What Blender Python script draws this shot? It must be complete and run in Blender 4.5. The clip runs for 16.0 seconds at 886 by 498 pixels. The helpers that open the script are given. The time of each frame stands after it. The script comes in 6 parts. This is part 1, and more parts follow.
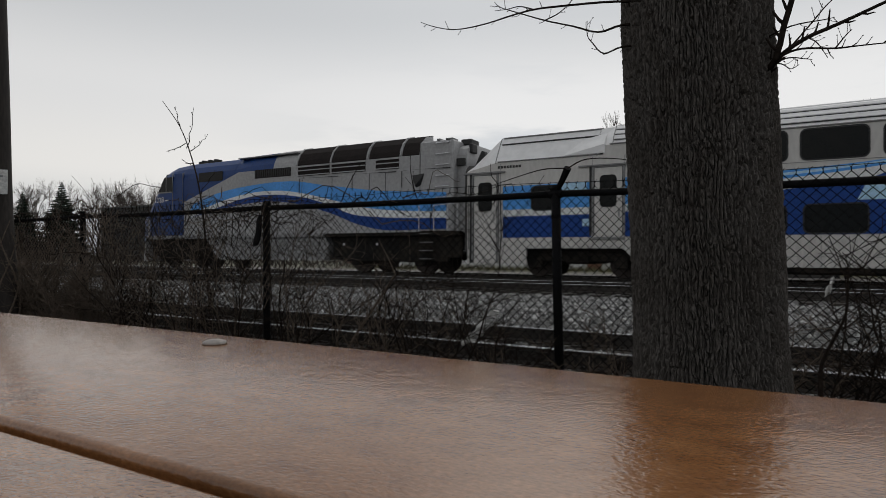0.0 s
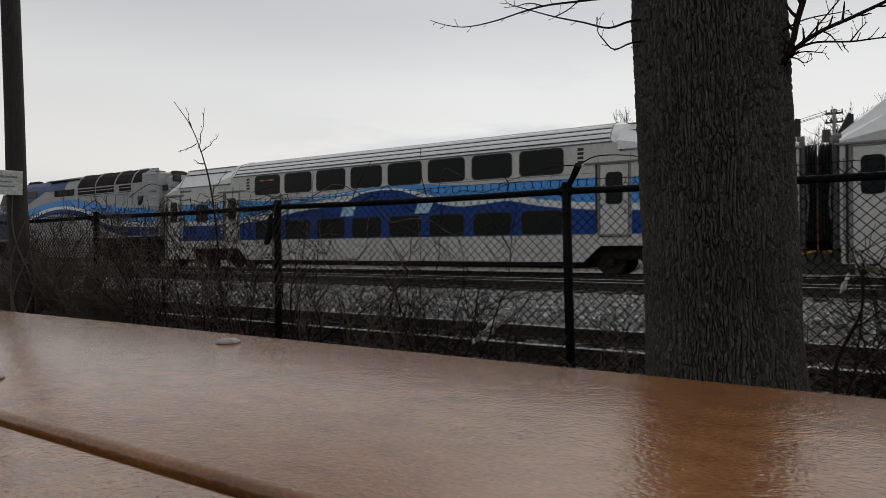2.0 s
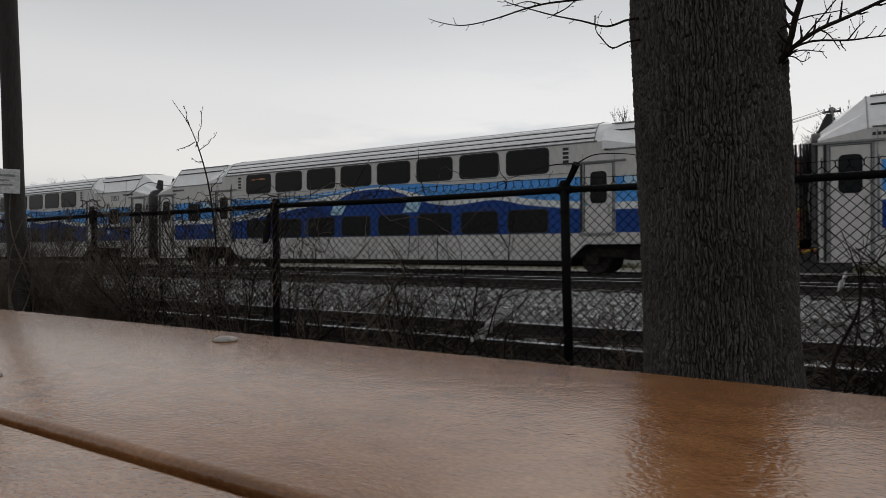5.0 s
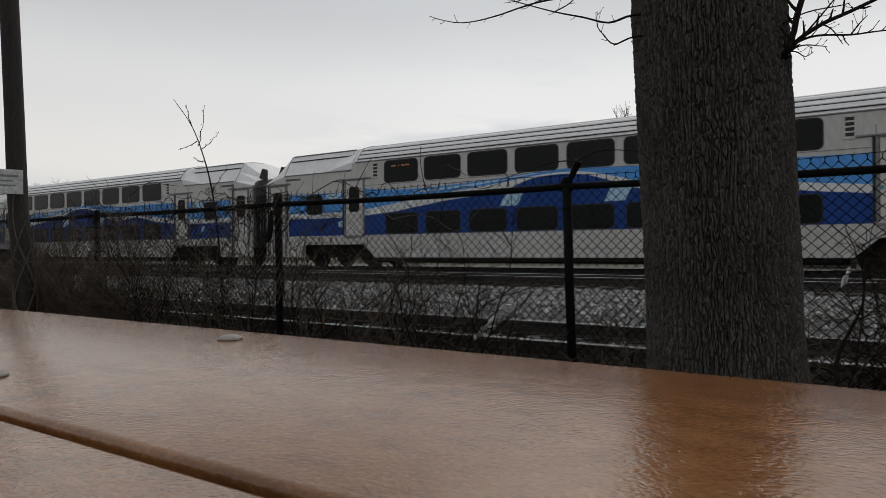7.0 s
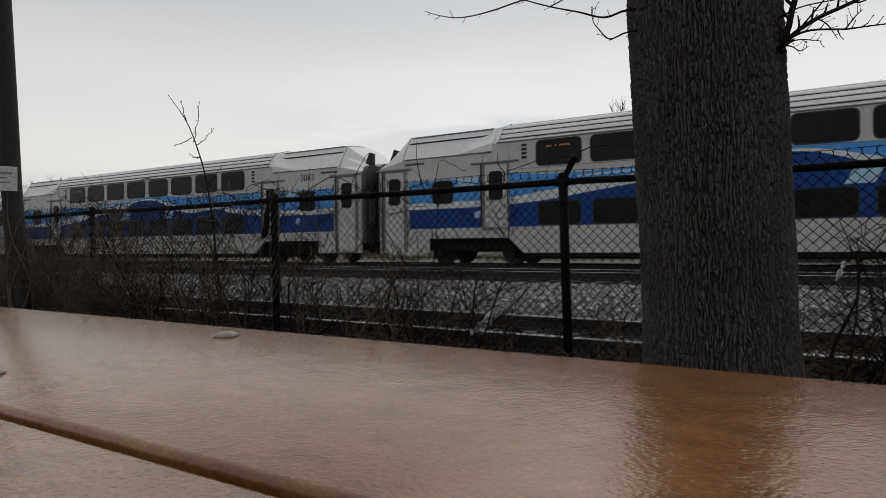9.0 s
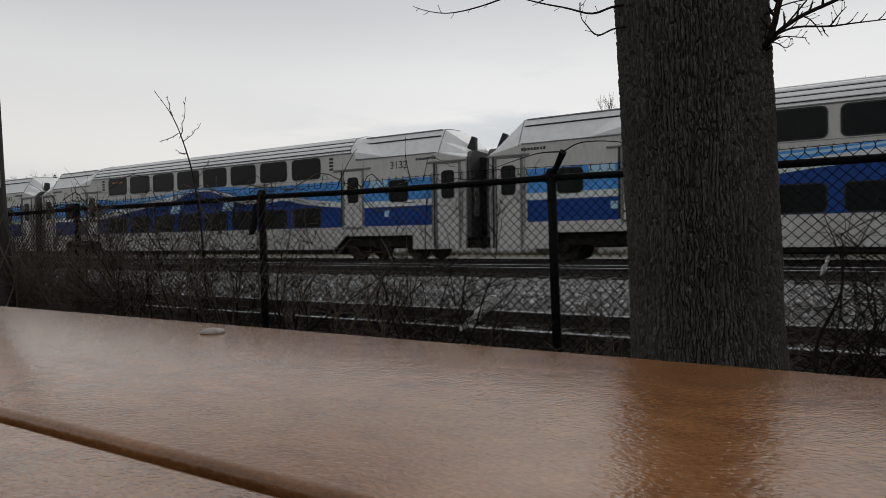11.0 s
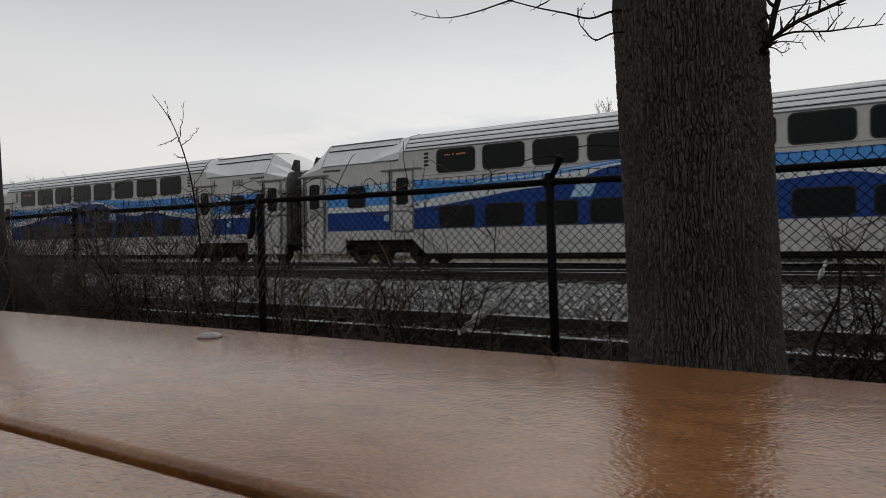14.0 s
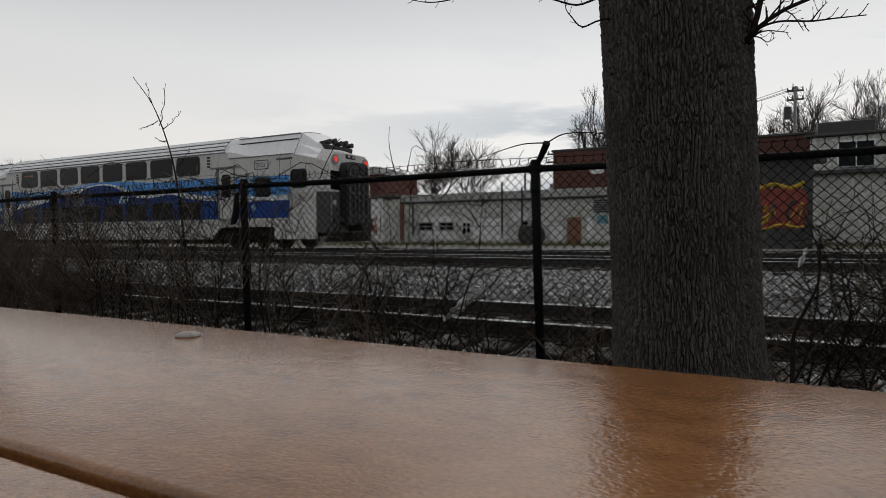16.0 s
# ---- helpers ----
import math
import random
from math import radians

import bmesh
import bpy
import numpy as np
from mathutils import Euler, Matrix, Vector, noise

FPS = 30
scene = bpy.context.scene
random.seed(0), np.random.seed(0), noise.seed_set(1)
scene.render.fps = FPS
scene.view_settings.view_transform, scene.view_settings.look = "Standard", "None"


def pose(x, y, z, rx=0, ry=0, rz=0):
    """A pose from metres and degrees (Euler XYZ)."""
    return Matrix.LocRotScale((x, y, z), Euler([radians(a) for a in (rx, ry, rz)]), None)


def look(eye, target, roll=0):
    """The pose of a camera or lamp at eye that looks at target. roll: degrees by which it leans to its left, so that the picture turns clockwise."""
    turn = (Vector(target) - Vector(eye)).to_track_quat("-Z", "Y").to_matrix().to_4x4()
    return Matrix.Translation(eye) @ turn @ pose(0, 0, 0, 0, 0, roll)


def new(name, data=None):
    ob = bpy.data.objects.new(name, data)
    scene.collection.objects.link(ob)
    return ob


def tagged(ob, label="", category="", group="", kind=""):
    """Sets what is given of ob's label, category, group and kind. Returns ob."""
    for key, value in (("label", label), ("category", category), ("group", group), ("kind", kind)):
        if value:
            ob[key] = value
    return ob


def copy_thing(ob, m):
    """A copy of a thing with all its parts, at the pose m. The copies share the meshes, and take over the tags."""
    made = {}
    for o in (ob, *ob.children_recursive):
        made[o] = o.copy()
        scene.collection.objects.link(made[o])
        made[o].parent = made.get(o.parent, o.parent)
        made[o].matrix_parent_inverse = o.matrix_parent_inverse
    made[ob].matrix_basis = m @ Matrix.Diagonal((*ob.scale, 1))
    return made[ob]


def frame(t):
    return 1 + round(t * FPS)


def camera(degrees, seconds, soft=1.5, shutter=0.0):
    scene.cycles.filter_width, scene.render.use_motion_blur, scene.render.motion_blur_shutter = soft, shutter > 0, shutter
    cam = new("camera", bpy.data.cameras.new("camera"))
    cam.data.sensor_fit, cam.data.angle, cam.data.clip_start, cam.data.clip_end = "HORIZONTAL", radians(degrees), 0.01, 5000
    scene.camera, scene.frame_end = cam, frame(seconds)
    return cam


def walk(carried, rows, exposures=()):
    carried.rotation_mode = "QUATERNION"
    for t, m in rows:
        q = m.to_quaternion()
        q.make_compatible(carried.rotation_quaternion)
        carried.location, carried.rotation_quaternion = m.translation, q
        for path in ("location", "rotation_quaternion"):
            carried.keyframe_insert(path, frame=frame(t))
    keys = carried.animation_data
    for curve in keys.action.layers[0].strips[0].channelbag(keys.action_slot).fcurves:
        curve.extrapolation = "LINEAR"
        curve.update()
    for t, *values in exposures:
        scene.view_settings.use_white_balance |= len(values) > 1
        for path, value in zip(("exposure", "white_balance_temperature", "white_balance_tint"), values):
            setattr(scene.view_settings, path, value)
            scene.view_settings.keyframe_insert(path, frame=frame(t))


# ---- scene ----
EXPO, SKY = 0.0, 1.0
# seconds, x, y, z, tilt, roll, turn
PATH = [
    (0, 0.0006, 0.0000, 0.7801, 0.736, 0.365, 29.814),
    (0.5, -0.0009, 0.0006, 0.7800, 0.884, 0.232, 30.475),
    (1, -0.0009, 0.0008, 0.7800, 0.759, 0.084, 30.715),
    (1.5, -0.0011, 0.0010, 0.7796, 0.617, -0.032, 30.767),
    (2, -0.0016, 0.0011, 0.7799, 0.557, 0.070, 30.787),
    (2.5, -0.0015, 0.0009, 0.7800, 0.646, 0.180, 30.765),
    (3, -0.0003, -0.0000, 0.7803, 0.718, 0.276, 30.665),
    (3.5, -0.0000, -0.0000, 0.7800, 0.733, 0.248, 30.646),
    (4, 0.0004, 0.0004, 0.7799, 0.630, 0.209, 30.587),
    (6.5, -0.0015, 0.0007, 0.7796, 0.281, -0.215, 30.844),
    (7, -0.0009, 0.0003, 0.7796, 0.207, -0.285, 30.865),
    (7.5, -0.0002, 0.0002, 0.7797, -0.014, -0.352, 30.848),
    (8, 0.0002, -0.0003, 0.7793, -0.085, -0.473, 30.802),
    (8.5, 0.0000, -0.0001, 0.7797, -0.102, -0.397, 30.730),
    (9, 0.0006, -0.0005, 0.7800, -0.227, -0.511, 30.538),
    (11.5, 0.0011, 0.0002, 0.7796, -0.621, -0.640, 29.433),
    (12, 0.0017, 0.0001, 0.7797, -0.434, -0.604, 29.458),
    (12.5, 0.0009, 0.0002, 0.7798, -0.322, -0.560, 29.339),
    (13, 0.0018, 0.0000, 0.7797, -0.218, -0.601, 29.405),
    (13.5, 0.0018, 0.0000, 0.7797, -0.210, -0.574, 29.400),
    (14, 0.0006, 0.0006, 0.7796, -0.209, -0.646, 29.327),
    (14.5, 0.0008, 0.0006, 0.7799, -0.073, -0.578, 29.298),
    (15, 0.0000, 0.0016, 0.7811, -0.058, -0.689, 29.102),
    (15.5, -0.0019, 0.0026, 0.7850, -1.337, 0.779, 27.921),
    (16, 0.0002, 0.0041, 0.7853, -1.579, -0.416, 27.975),
]

cam = camera(72.69, 16.0, soft=0.6, shutter=0.1)
walk(cam, [(t, pose(x, y, z, 90 + p, 0, a) @ pose(0, 0, 0, 0, 0, r)) for t, x, y, z, p, r, a in PATH],
     exposures=[(0.0, EXPO, 6600.0, 10.0), (16.0, EXPO, 6600.0, 10.0)])

# ---- world and light ----
world = bpy.data.worlds.new("overcast_sky")
scene.world = world
world.use_nodes = True
wn, wl = world.node_tree.nodes, world.node_tree.links
wn.clear()


def wnode(kind, **kw):
    n = wn.new(kind)
    for k, v in kw.items():
        n.inputs[k].default_value = v
    return n


def ramp(nodes, stops, smooth=True):
    n = nodes.new("ShaderNodeValToRGB")
    n.color_ramp.interpolation = "EASE" if smooth else "LINEAR"
    el = n.color_ramp.elements
    while len(el) < len(stops):
        el.new(0.5)
    for e, (p, col) in zip(el, stops):
        e.position, e.color = p, (*col, 1)
    return n


SUN_ELEV, SUN_AZ = radians(48), radians(-10)   # azimuth from +y towards +x
sky = wn.new("ShaderNodeTexSky")
sky.sky_type, sky.sun_disc = "NISHITA", False
sky.sun_elevation, sky.sun_rotation = SUN_ELEV, SUN_AZ
coord = wn.new("ShaderNodeTexCoord")
sep = wn.new("ShaderNodeSeparateXYZ")
wl.new(coord.outputs["Generated"], sep.inputs[0])
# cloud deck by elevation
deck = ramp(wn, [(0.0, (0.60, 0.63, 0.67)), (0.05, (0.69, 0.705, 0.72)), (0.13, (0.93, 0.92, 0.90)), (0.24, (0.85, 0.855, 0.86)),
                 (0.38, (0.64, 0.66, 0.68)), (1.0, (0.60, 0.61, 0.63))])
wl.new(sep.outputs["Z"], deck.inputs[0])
mapping = wn.new("ShaderNodeMapping")
mapping.inputs["Scale"].default_value = (1.0, 1.0, 5.5)
wl.new(coord.outputs["Generated"], mapping.inputs[0])
puffs = wnode("ShaderNodeTexNoise", Scale=2.6, Detail=6.0, Roughness=0.55)
wl.new(mapping.outputs[0], puffs.inputs["Vector"])
mask = ramp(wn, [(0.45, (0, 0, 0)), (0.58, (1, 1, 1))])
wl.new(puffs.outputs["Fac"], mask.inputs[0])
low = ramp(wn, [(0.0, (0.5, 0.5, 0.5)), (0.10, (0.9, 0.9, 0.9)), (0.17, (1, 1, 1)), (0.23, (0.3, 0.3, 0.3)), (0.34, (0.05, 0.05, 0.05))])
wl.new(sep.outputs["Z"], low.inputs[0])
# the broken bank of cloud lies beyond the yard, towards +y and +x
side = wnode("ShaderNodeMath")
side.operation = "MULTIPLY_ADD"
side.inputs[1].default_value, side.inputs[2].default_value = 1.3, 1.0
side.use_clamp = True
wl.new(sep.outputs["X"], side.inputs[0])
m1 = wnode("ShaderNodeMath")
m1.operation = "MULTIPLY"
wl.new(mask.outputs[0], m1.inputs[0])
wl.new(low.outputs[0], m1.inputs[1])
m2 = wnode("ShaderNodeMath")
m2.operation = "MULTIPLY"
wl.new(m1.outputs[0], m2.inputs[0])
wl.new(side.outputs[0], m2.inputs[1])
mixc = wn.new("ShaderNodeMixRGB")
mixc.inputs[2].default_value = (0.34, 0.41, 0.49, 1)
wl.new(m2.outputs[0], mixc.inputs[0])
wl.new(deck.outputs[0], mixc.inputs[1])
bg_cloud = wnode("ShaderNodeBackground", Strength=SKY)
# the light comes from behind the cloud beyond the tracks: the other half of the sky is duller
back = wnode("ShaderNodeMapRange")
for k, v in (("From Min", -0.6), ("From Max", 0.35), ("To Min", 0.70), ("To Max", 1.0)):
    back.inputs[k].default_value = v
wl.new(sep.outputs["Y"], back.inputs["Value"])
dull = wn.new("ShaderNodeMixRGB")
dull.blend_type = "MULTIPLY"
dull.inputs[0].default_value = 1.0
wl.new(mixc.outputs[0], dull.inputs[1])
wl.new(back.outputs[0], dull.inputs[2])
west = wnode("ShaderNodeMapRange")
for k, v in (("From Min", -1.0), ("From Max", -0.45), ("To Min", 0.84), ("To Max", 1.0)):
    west.inputs[k].default_value = v
wl.new(sep.outputs["X"], west.inputs["Value"])
dull2 = wn.new("ShaderNodeMixRGB")
dull2.blend_type = "MULTIPLY"
dull2.inputs[0].default_value = 1.0
wl.new(dull.outputs[0], dull2.inputs[1])
wl.new(west.outputs[0], dull2.inputs[2])
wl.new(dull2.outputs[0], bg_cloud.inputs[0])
bg_sky = wnode("ShaderNodeBackground", Strength=0.05)
wl.new(sky.outputs[0], bg_sky.inputs[0])
mixs = wn.new("ShaderNodeMixShader")
mixs.inputs[0].default_value = 0.93
wl.new(bg_sky.outputs[0], mixs.inputs[1])
wl.new(bg_cloud.outputs[0], mixs.inputs[2])
wout = wn.new("ShaderNodeOutputWorld")
wl.new(mixs.outputs[0], wout.inputs[0])

sun = new("sun", bpy.data.lights.new("sun", "SUN"))
sun.data.energy, sun.data.angle, sun.data.color = 0.5, radians(50), (1.0, 0.96, 0.9)
sun_way = Vector((math.sin(SUN_AZ) * math.cos(SUN_ELEV), math.cos(SUN_AZ) * math.cos(SUN_ELEV), math.sin(SUN_ELEV)))
sun.matrix_world = look(sun_way * 50, (0, 0, 0))

# ---- materials ----
MATS = {}


def mat(name, base, rough=0.6, metal=0.0, var=0.25, scale=3.0, fine=40.0, bump=0.2, dist=0.01, tint=None, stretch=(1, 1, 1),
        coat=0.0, emit=None, rand=0.0, spec=0.5, island=False):
    """A surface with large stains and fine grain. tint: the colour of the stains."""
    if name in MATS:
        return MATS[name]
    m = bpy.data.materials.new(name)
    m.use_nodes = True
    nt = m.node_tree
    p = nt.nodes["Principled BSDF"]
    p.inputs["Metallic"].default_value = metal
    p.inputs["Specular IOR Level"].default_value = spec
    p.inputs["Coat Weight"].default_value = coat
    p.inputs["Coat Roughness"].default_value = 0.12
    if emit:
        p.inputs["Emission Color"].default_value = (*emit[:3], 1)
        p.inputs["Emission Strength"].default_value = emit[3]
    tc = nt.nodes.new("ShaderNodeTexCoord")
    mp = nt.nodes.new("ShaderNodeMapping")
    mp.inputs["Scale"].default_value = stretch
    nt.links.new(tc.outputs["Object"], mp.inputs[0])
    big, small = nt.nodes.new("ShaderNodeTexNoise"), nt.nodes.new("ShaderNodeTexNoise")
    for n, s, d in ((big, scale, 5), (small, fine, 4)):
        n.inputs["Scale"].default_value, n.inputs["Detail"].default_value = s, d
        nt.links.new(mp.outputs[0], n.inputs["Vector"])
    dark = tint or tuple(v * 0.55 for v in base)
    r1 = ramp(nt.nodes, [(0.35, dark), (0.62, base)])
    nt.links.new(big.outputs["Fac"], r1.inputs[0])
    mix1 = nt.nodes.new("ShaderNodeMixRGB")
    mix1.inputs[0].default_value = var
    mix1.inputs[1].default_value = (*base, 1)
    nt.links.new(r1.outputs[0], mix1.inputs[2])
    r2 = ramp(nt.nodes, [(0.3, (1 - var,) * 3), (0.7, (1 + 0.3 * var,) * 3)])
    nt.links.new(small.outputs["Fac"], r2.inputs[0])
    mix2 = nt.nodes.new("ShaderNodeMixRGB")
    mix2.blend_type = "MULTIPLY"
    mix2.inputs[0].default_value = 1.0
    nt.links.new(mix1.outputs[0], mix2.inputs[1])
    nt.links.new(r2.outputs[0], mix2.inputs[2])
    last = mix2.outputs[0]
    if rand:
        oi = nt.nodes.new("ShaderNodeNewGeometry" if island else "ShaderNodeObjectInfo")
        rr = ramp(nt.nodes, [(0.0, (1 - rand,) * 3), (1.0, (1 + rand * 0.4,) * 3)], False)
        nt.links.new(oi.outputs["Random Per Island" if island else "Random"], rr.inputs[0])
        mix3 = nt.nodes.new("ShaderNodeMixRGB")
        mix3.blend_type = "MULTIPLY"
        mix3.inputs[0].default_value = 1.0
        nt.links.new(last, mix3.inputs[1])
        nt.links.new(rr.outputs[0], mix3.inputs[2])
        last = mix3.outputs[0]
    nt.links.new(last, p.inputs["Base Color"])
    rg = nt.nodes.new("ShaderNodeMapRange")
    rg.inputs["To Min"].default_value, rg.inputs["To Max"].default_value = max(0.02, rough - 0.12), min(1, rough + 0.12)
    nt.links.new(small.outputs["Fac"], rg.inputs["Value"])
    nt.links.new(rg.outputs[0], p.inputs["Roughness"])
    if bump:
        b = nt.nodes.new("ShaderNodeBump")
        b.inputs["Strength"].default_value, b.inputs["Distance"].default_value = bump, dist
        nt.links.new(small.outputs["Fac"], b.inputs["Height"])
        nt.links.new(b.outputs[0], p.inputs["Normal"])
    MATS[name] = m
    return m


COACH = mat("coach_paint", (0.59, 0.575, 0.55), 0.42, var=0.10, scale=0.9, fine=9, bump=0.04, tint=(0.36, 0.34, 0.31), stretch=(1, 1, 0.35))
COACH_LOW = mat("coach_skirt_paint", (0.61, 0.595, 0.57), 0.5, var=0.2, scale=1.1, fine=12, bump=0.05, tint=(0.33, 0.30, 0.26), stretch=(1, 1, 0.3))
# walls' off-white made lighter: the sky light from above is in the colour
ROOF = mat("skylit_roof_paint", (0.85, 0.85, 0.85), 0.4, var=0.07, scale=0.5, fine=5, bump=0.05, tint=(0.5, 0.49, 0.47))
SEAM = mat("dark_seam", (0.03, 0.03, 0.03), 0.7, var=0.3)
BLUE = mat("dark_blue_film", (0.008, 0.056, 0.27), 0.5, spec=0.25, var=0.2, scale=1.2, fine=14, bump=0.03)
LIGHT_BLUE = mat("light_blue_film", (0.09, 0.36, 0.85), 0.45, spec=0.3, var=0.2, scale=1.2, fine=14, bump=0.03)
PALE_BLUE = mat("pale_blue_film", (0.45, 0.70, 0.90), 0.4, var=0.2, scale=1.2, fine=14, bump=0.03)
WHITE = mat("white_film", (0.80, 0.82, 0.82), 0.4, var=0.2, scale=1.2, fine=14, bump=0.03)
GLASS = mat("tinted_glass", (0.004, 0.005, 0.005), 0.14, spec=0.16, var=0.2, scale=1.0, fine=3, bump=0.0)
RUBBER = mat("black_rubber", (0.015, 0.015, 0.016), 0.6, var=0.3, bump=0.1)
UNDER = mat("grimy_underframe", (0.014, 0.013, 0.012), 0.85, spec=0.2, var=0.5, scale=2.0, fine=20, bump=0.3, tint=(0.05, 0.04, 0.03))
WHEEL = mat("wheel_steel", (0.05, 0.04, 0.035), 0.5, metal=0.6, var=0.4)
GREYTRIM = mat("grey_trim", (0.25, 0.25, 0.25), 0.5, var=0.3)
LOCO_GREY = mat("loco_grey_paint", (0.38, 0.38, 0.385), 0.45, var=0.16, scale=0.8, fine=10, bump=0.04, tint=(0.22, 0.21, 0.2))
LOCO_SKIRT = mat("loco_sill_paint", (0.34, 0.34, 0.345), 0.5, var=0.4, scale=0.8, fine=10, bump=0.05)
LOCO_BLUE = mat("loco_blue_paint", (0.006, 0.045, 0.19), 0.4, spec=0.3, var=0.2, scale=1.0, fine=10, bump=0.03)
GRILLE = mat("brown_grille", (0.026, 0.021, 0.020), 0.8, spec=0.15, var=0.4, fine=30, bump=0.3)
LETTER = mat("black_lettering", (0.02, 0.02, 0.02), 0.5, var=0.1)
WLETTER = mat("white_lettering", (0.7, 0.7, 0.72), 0.5, var=0.1)
RED_LAMP = mat("red_tail_lamp", (0.6, 0.03, 0.02), 0.3, emit=(1.0, 0.06, 0.03, 0.45))
CLEAR_LAMP = mat("unlit_lamp_lens", (0.45, 0.45, 0.42), 0.2)
AMBER = mat("amber_sign_dots", (0.2, 0.08, 0.03), 0.5, emit=(1.0, 0.4, 0.15, 0.12))
RAIL = mat("rail_steel", (0.048, 0.041, 0.036), 0.55, metal=0.3, var=0.5, bump=0.1)
RAIL_TOP = mat("polished_rail_head", (0.55, 0.55, 0.56), 0.28, metal=1.0, var=0.3, scale=2, fine=30, bump=0.02)
TIE = mat("creosoted_sleeper", (0.035, 0.028, 0.022), 0.85, var=0.5, scale=4, fine=30, bump=0.4, stretch=(1, 0.2, 1), rand=0.4)
BALLAST = mat("ballast", (0.19, 0.19, 0.186), 0.95, spec=0.2, var=0.6, scale=0.6, fine=26, bump=1.0, dist=0.04, tint=(0.085, 0.08, 0.075))
STONE = mat("crushed_stone", (0.50, 0.50, 0.49), 0.95, spec=0.2, var=0.4, scale=3, fine=30, bump=0.3, rand=0.85, island=True)
SOIL = mat("soil_with_leaf_litter", (0.055, 0.042, 0.030), 0.95, var=0.7, scale=1.5, fine=22, bump=1.0, dist=0.03, tint=(0.028, 0.024, 0.018))
LEAF_DEAD = mat("dead_leaf", (0.11, 0.065, 0.035), 0.9, var=0.4, bump=0.1, rand=0.6, island=True)
VERGE = mat("pale_verge", (0.17, 0.165, 0.12), 0.95, var=0.7, scale=0.35, fine=8, bump=0.6, dist=0.03, tint=(0.085, 0.085, 0.05))
GRASS = mat("dry_grass", (0.17, 0.16, 0.075), 0.95, var=0.4, bump=0.0, rand=0.5, island=True)
ROADMAT = mat("grey_gravel_road", (0.22, 0.21, 0.20), 0.95, var=0.4, scale=0.5, fine=12, bump=0.4)
BARK = mat("furrowed_bark", (0.122, 0.112, 0.103), 0.95, spec=0.1, var=0.45, scale=9, fine=150, bump=0.8, dist=0.004, tint=(0.075, 0.064, 0.055), stretch=(1, 1, 0.4))
TWIG = mat("bare_twig", (0.030, 0.023, 0.019), 0.9, spec=0.06, var=0.4, bump=0.2)
VINE = mat("grey_brown_vine", (0.135, 0.106, 0.084), 0.9, spec=0.15, var=0.5, scale=2, bump=0.2)
FARTWIG = mat("far_bare_twig", (0.085, 0.070, 0.062), 0.9, spec=0.15, var=0.3, bump=0.0)
NEEDLE = mat("spruce_needles", (0.022, 0.040, 0.022), 0.9, var=0.5, bump=0.0, rand=0.4, island=True)
POLEWOOD = mat("weathered_pole_wood", (0.034, 0.028, 0.024), 0.9, var=0.5, scale=3, fine=40, bump=0.5, stretch=(1, 1, 0.12))
FENCE = mat("black_coated_steel", (0.007, 0.007, 0.008), 0.75, spec=0.12, var=0.4, bump=0.15)
WIRE = mat("black_coated_wire", (0.005, 0.005, 0.005), 0.85, spec=0.06, var=0.2, bump=0.0)
BAG = mat("torn_white_plastic", (0.62, 0.62, 0.60), 0.55, var=0.4, scale=9, fine=40, bump=0.5)
SIGNMAT = mat("faded_sign_face", (0.62, 0.62, 0.60), 0.5, var=0.3)
BOLT = mat("zinc_bolt_head", (0.30, 0.28, 0.26), 0.5, metal=0.7, var=0.3, scale=60, fine=300, bump=0.1)
SIDING = mat("painted_block_wall", (0.60, 0.60, 0.56), 0.85, var=0.45, scale=0.7, fine=7, bump=0.15, tint=(0.36, 0.355, 0.32))
SIDING_WHITE = mat("whitewashed_wall", (0.80, 0.80, 0.80), 0.8, var=0.25, scale=0.8, fine=8)
CONCRETE = mat("grey_parapet", (0.40, 0.40, 0.38), 0.9, var=0.4, scale=0.7, fine=8)
BRICK = mat("red_brick", (0.155, 0.065, 0.048), 0.9, var=0.4, scale=1.0, fine=10, bump=0.3, rand=0.35)
MORTAR = mat("brick_mortar", (0.20, 0.16, 0.14), 0.95, var=0.3)
SHED = mat("dark_shed_board", (0.070, 0.068, 0.066), 0.8, var=0.4, scale=1.2, fine=10, rand=0.3)
GRAF_Y = mat("yellow_spray_paint", (0.55, 0.36, 0.04), 0.6, var=0.3)
GRAF_R = mat("red_spray_paint", (0.26, 0.045, 0.03), 0.6, var=0.5, scale=3)
DARKMETAL = mat("dark_metal", (0.05, 0.05, 0.052), 0.6, var=0.4)
TEAL = mat("teal_panel", (0.12, 0.30, 0.36), 0.6, var=0.3)
RUSTDOOR = mat("rusty_door", (0.26, 0.13, 0.08), 0.8, var=0.5, scale=2)


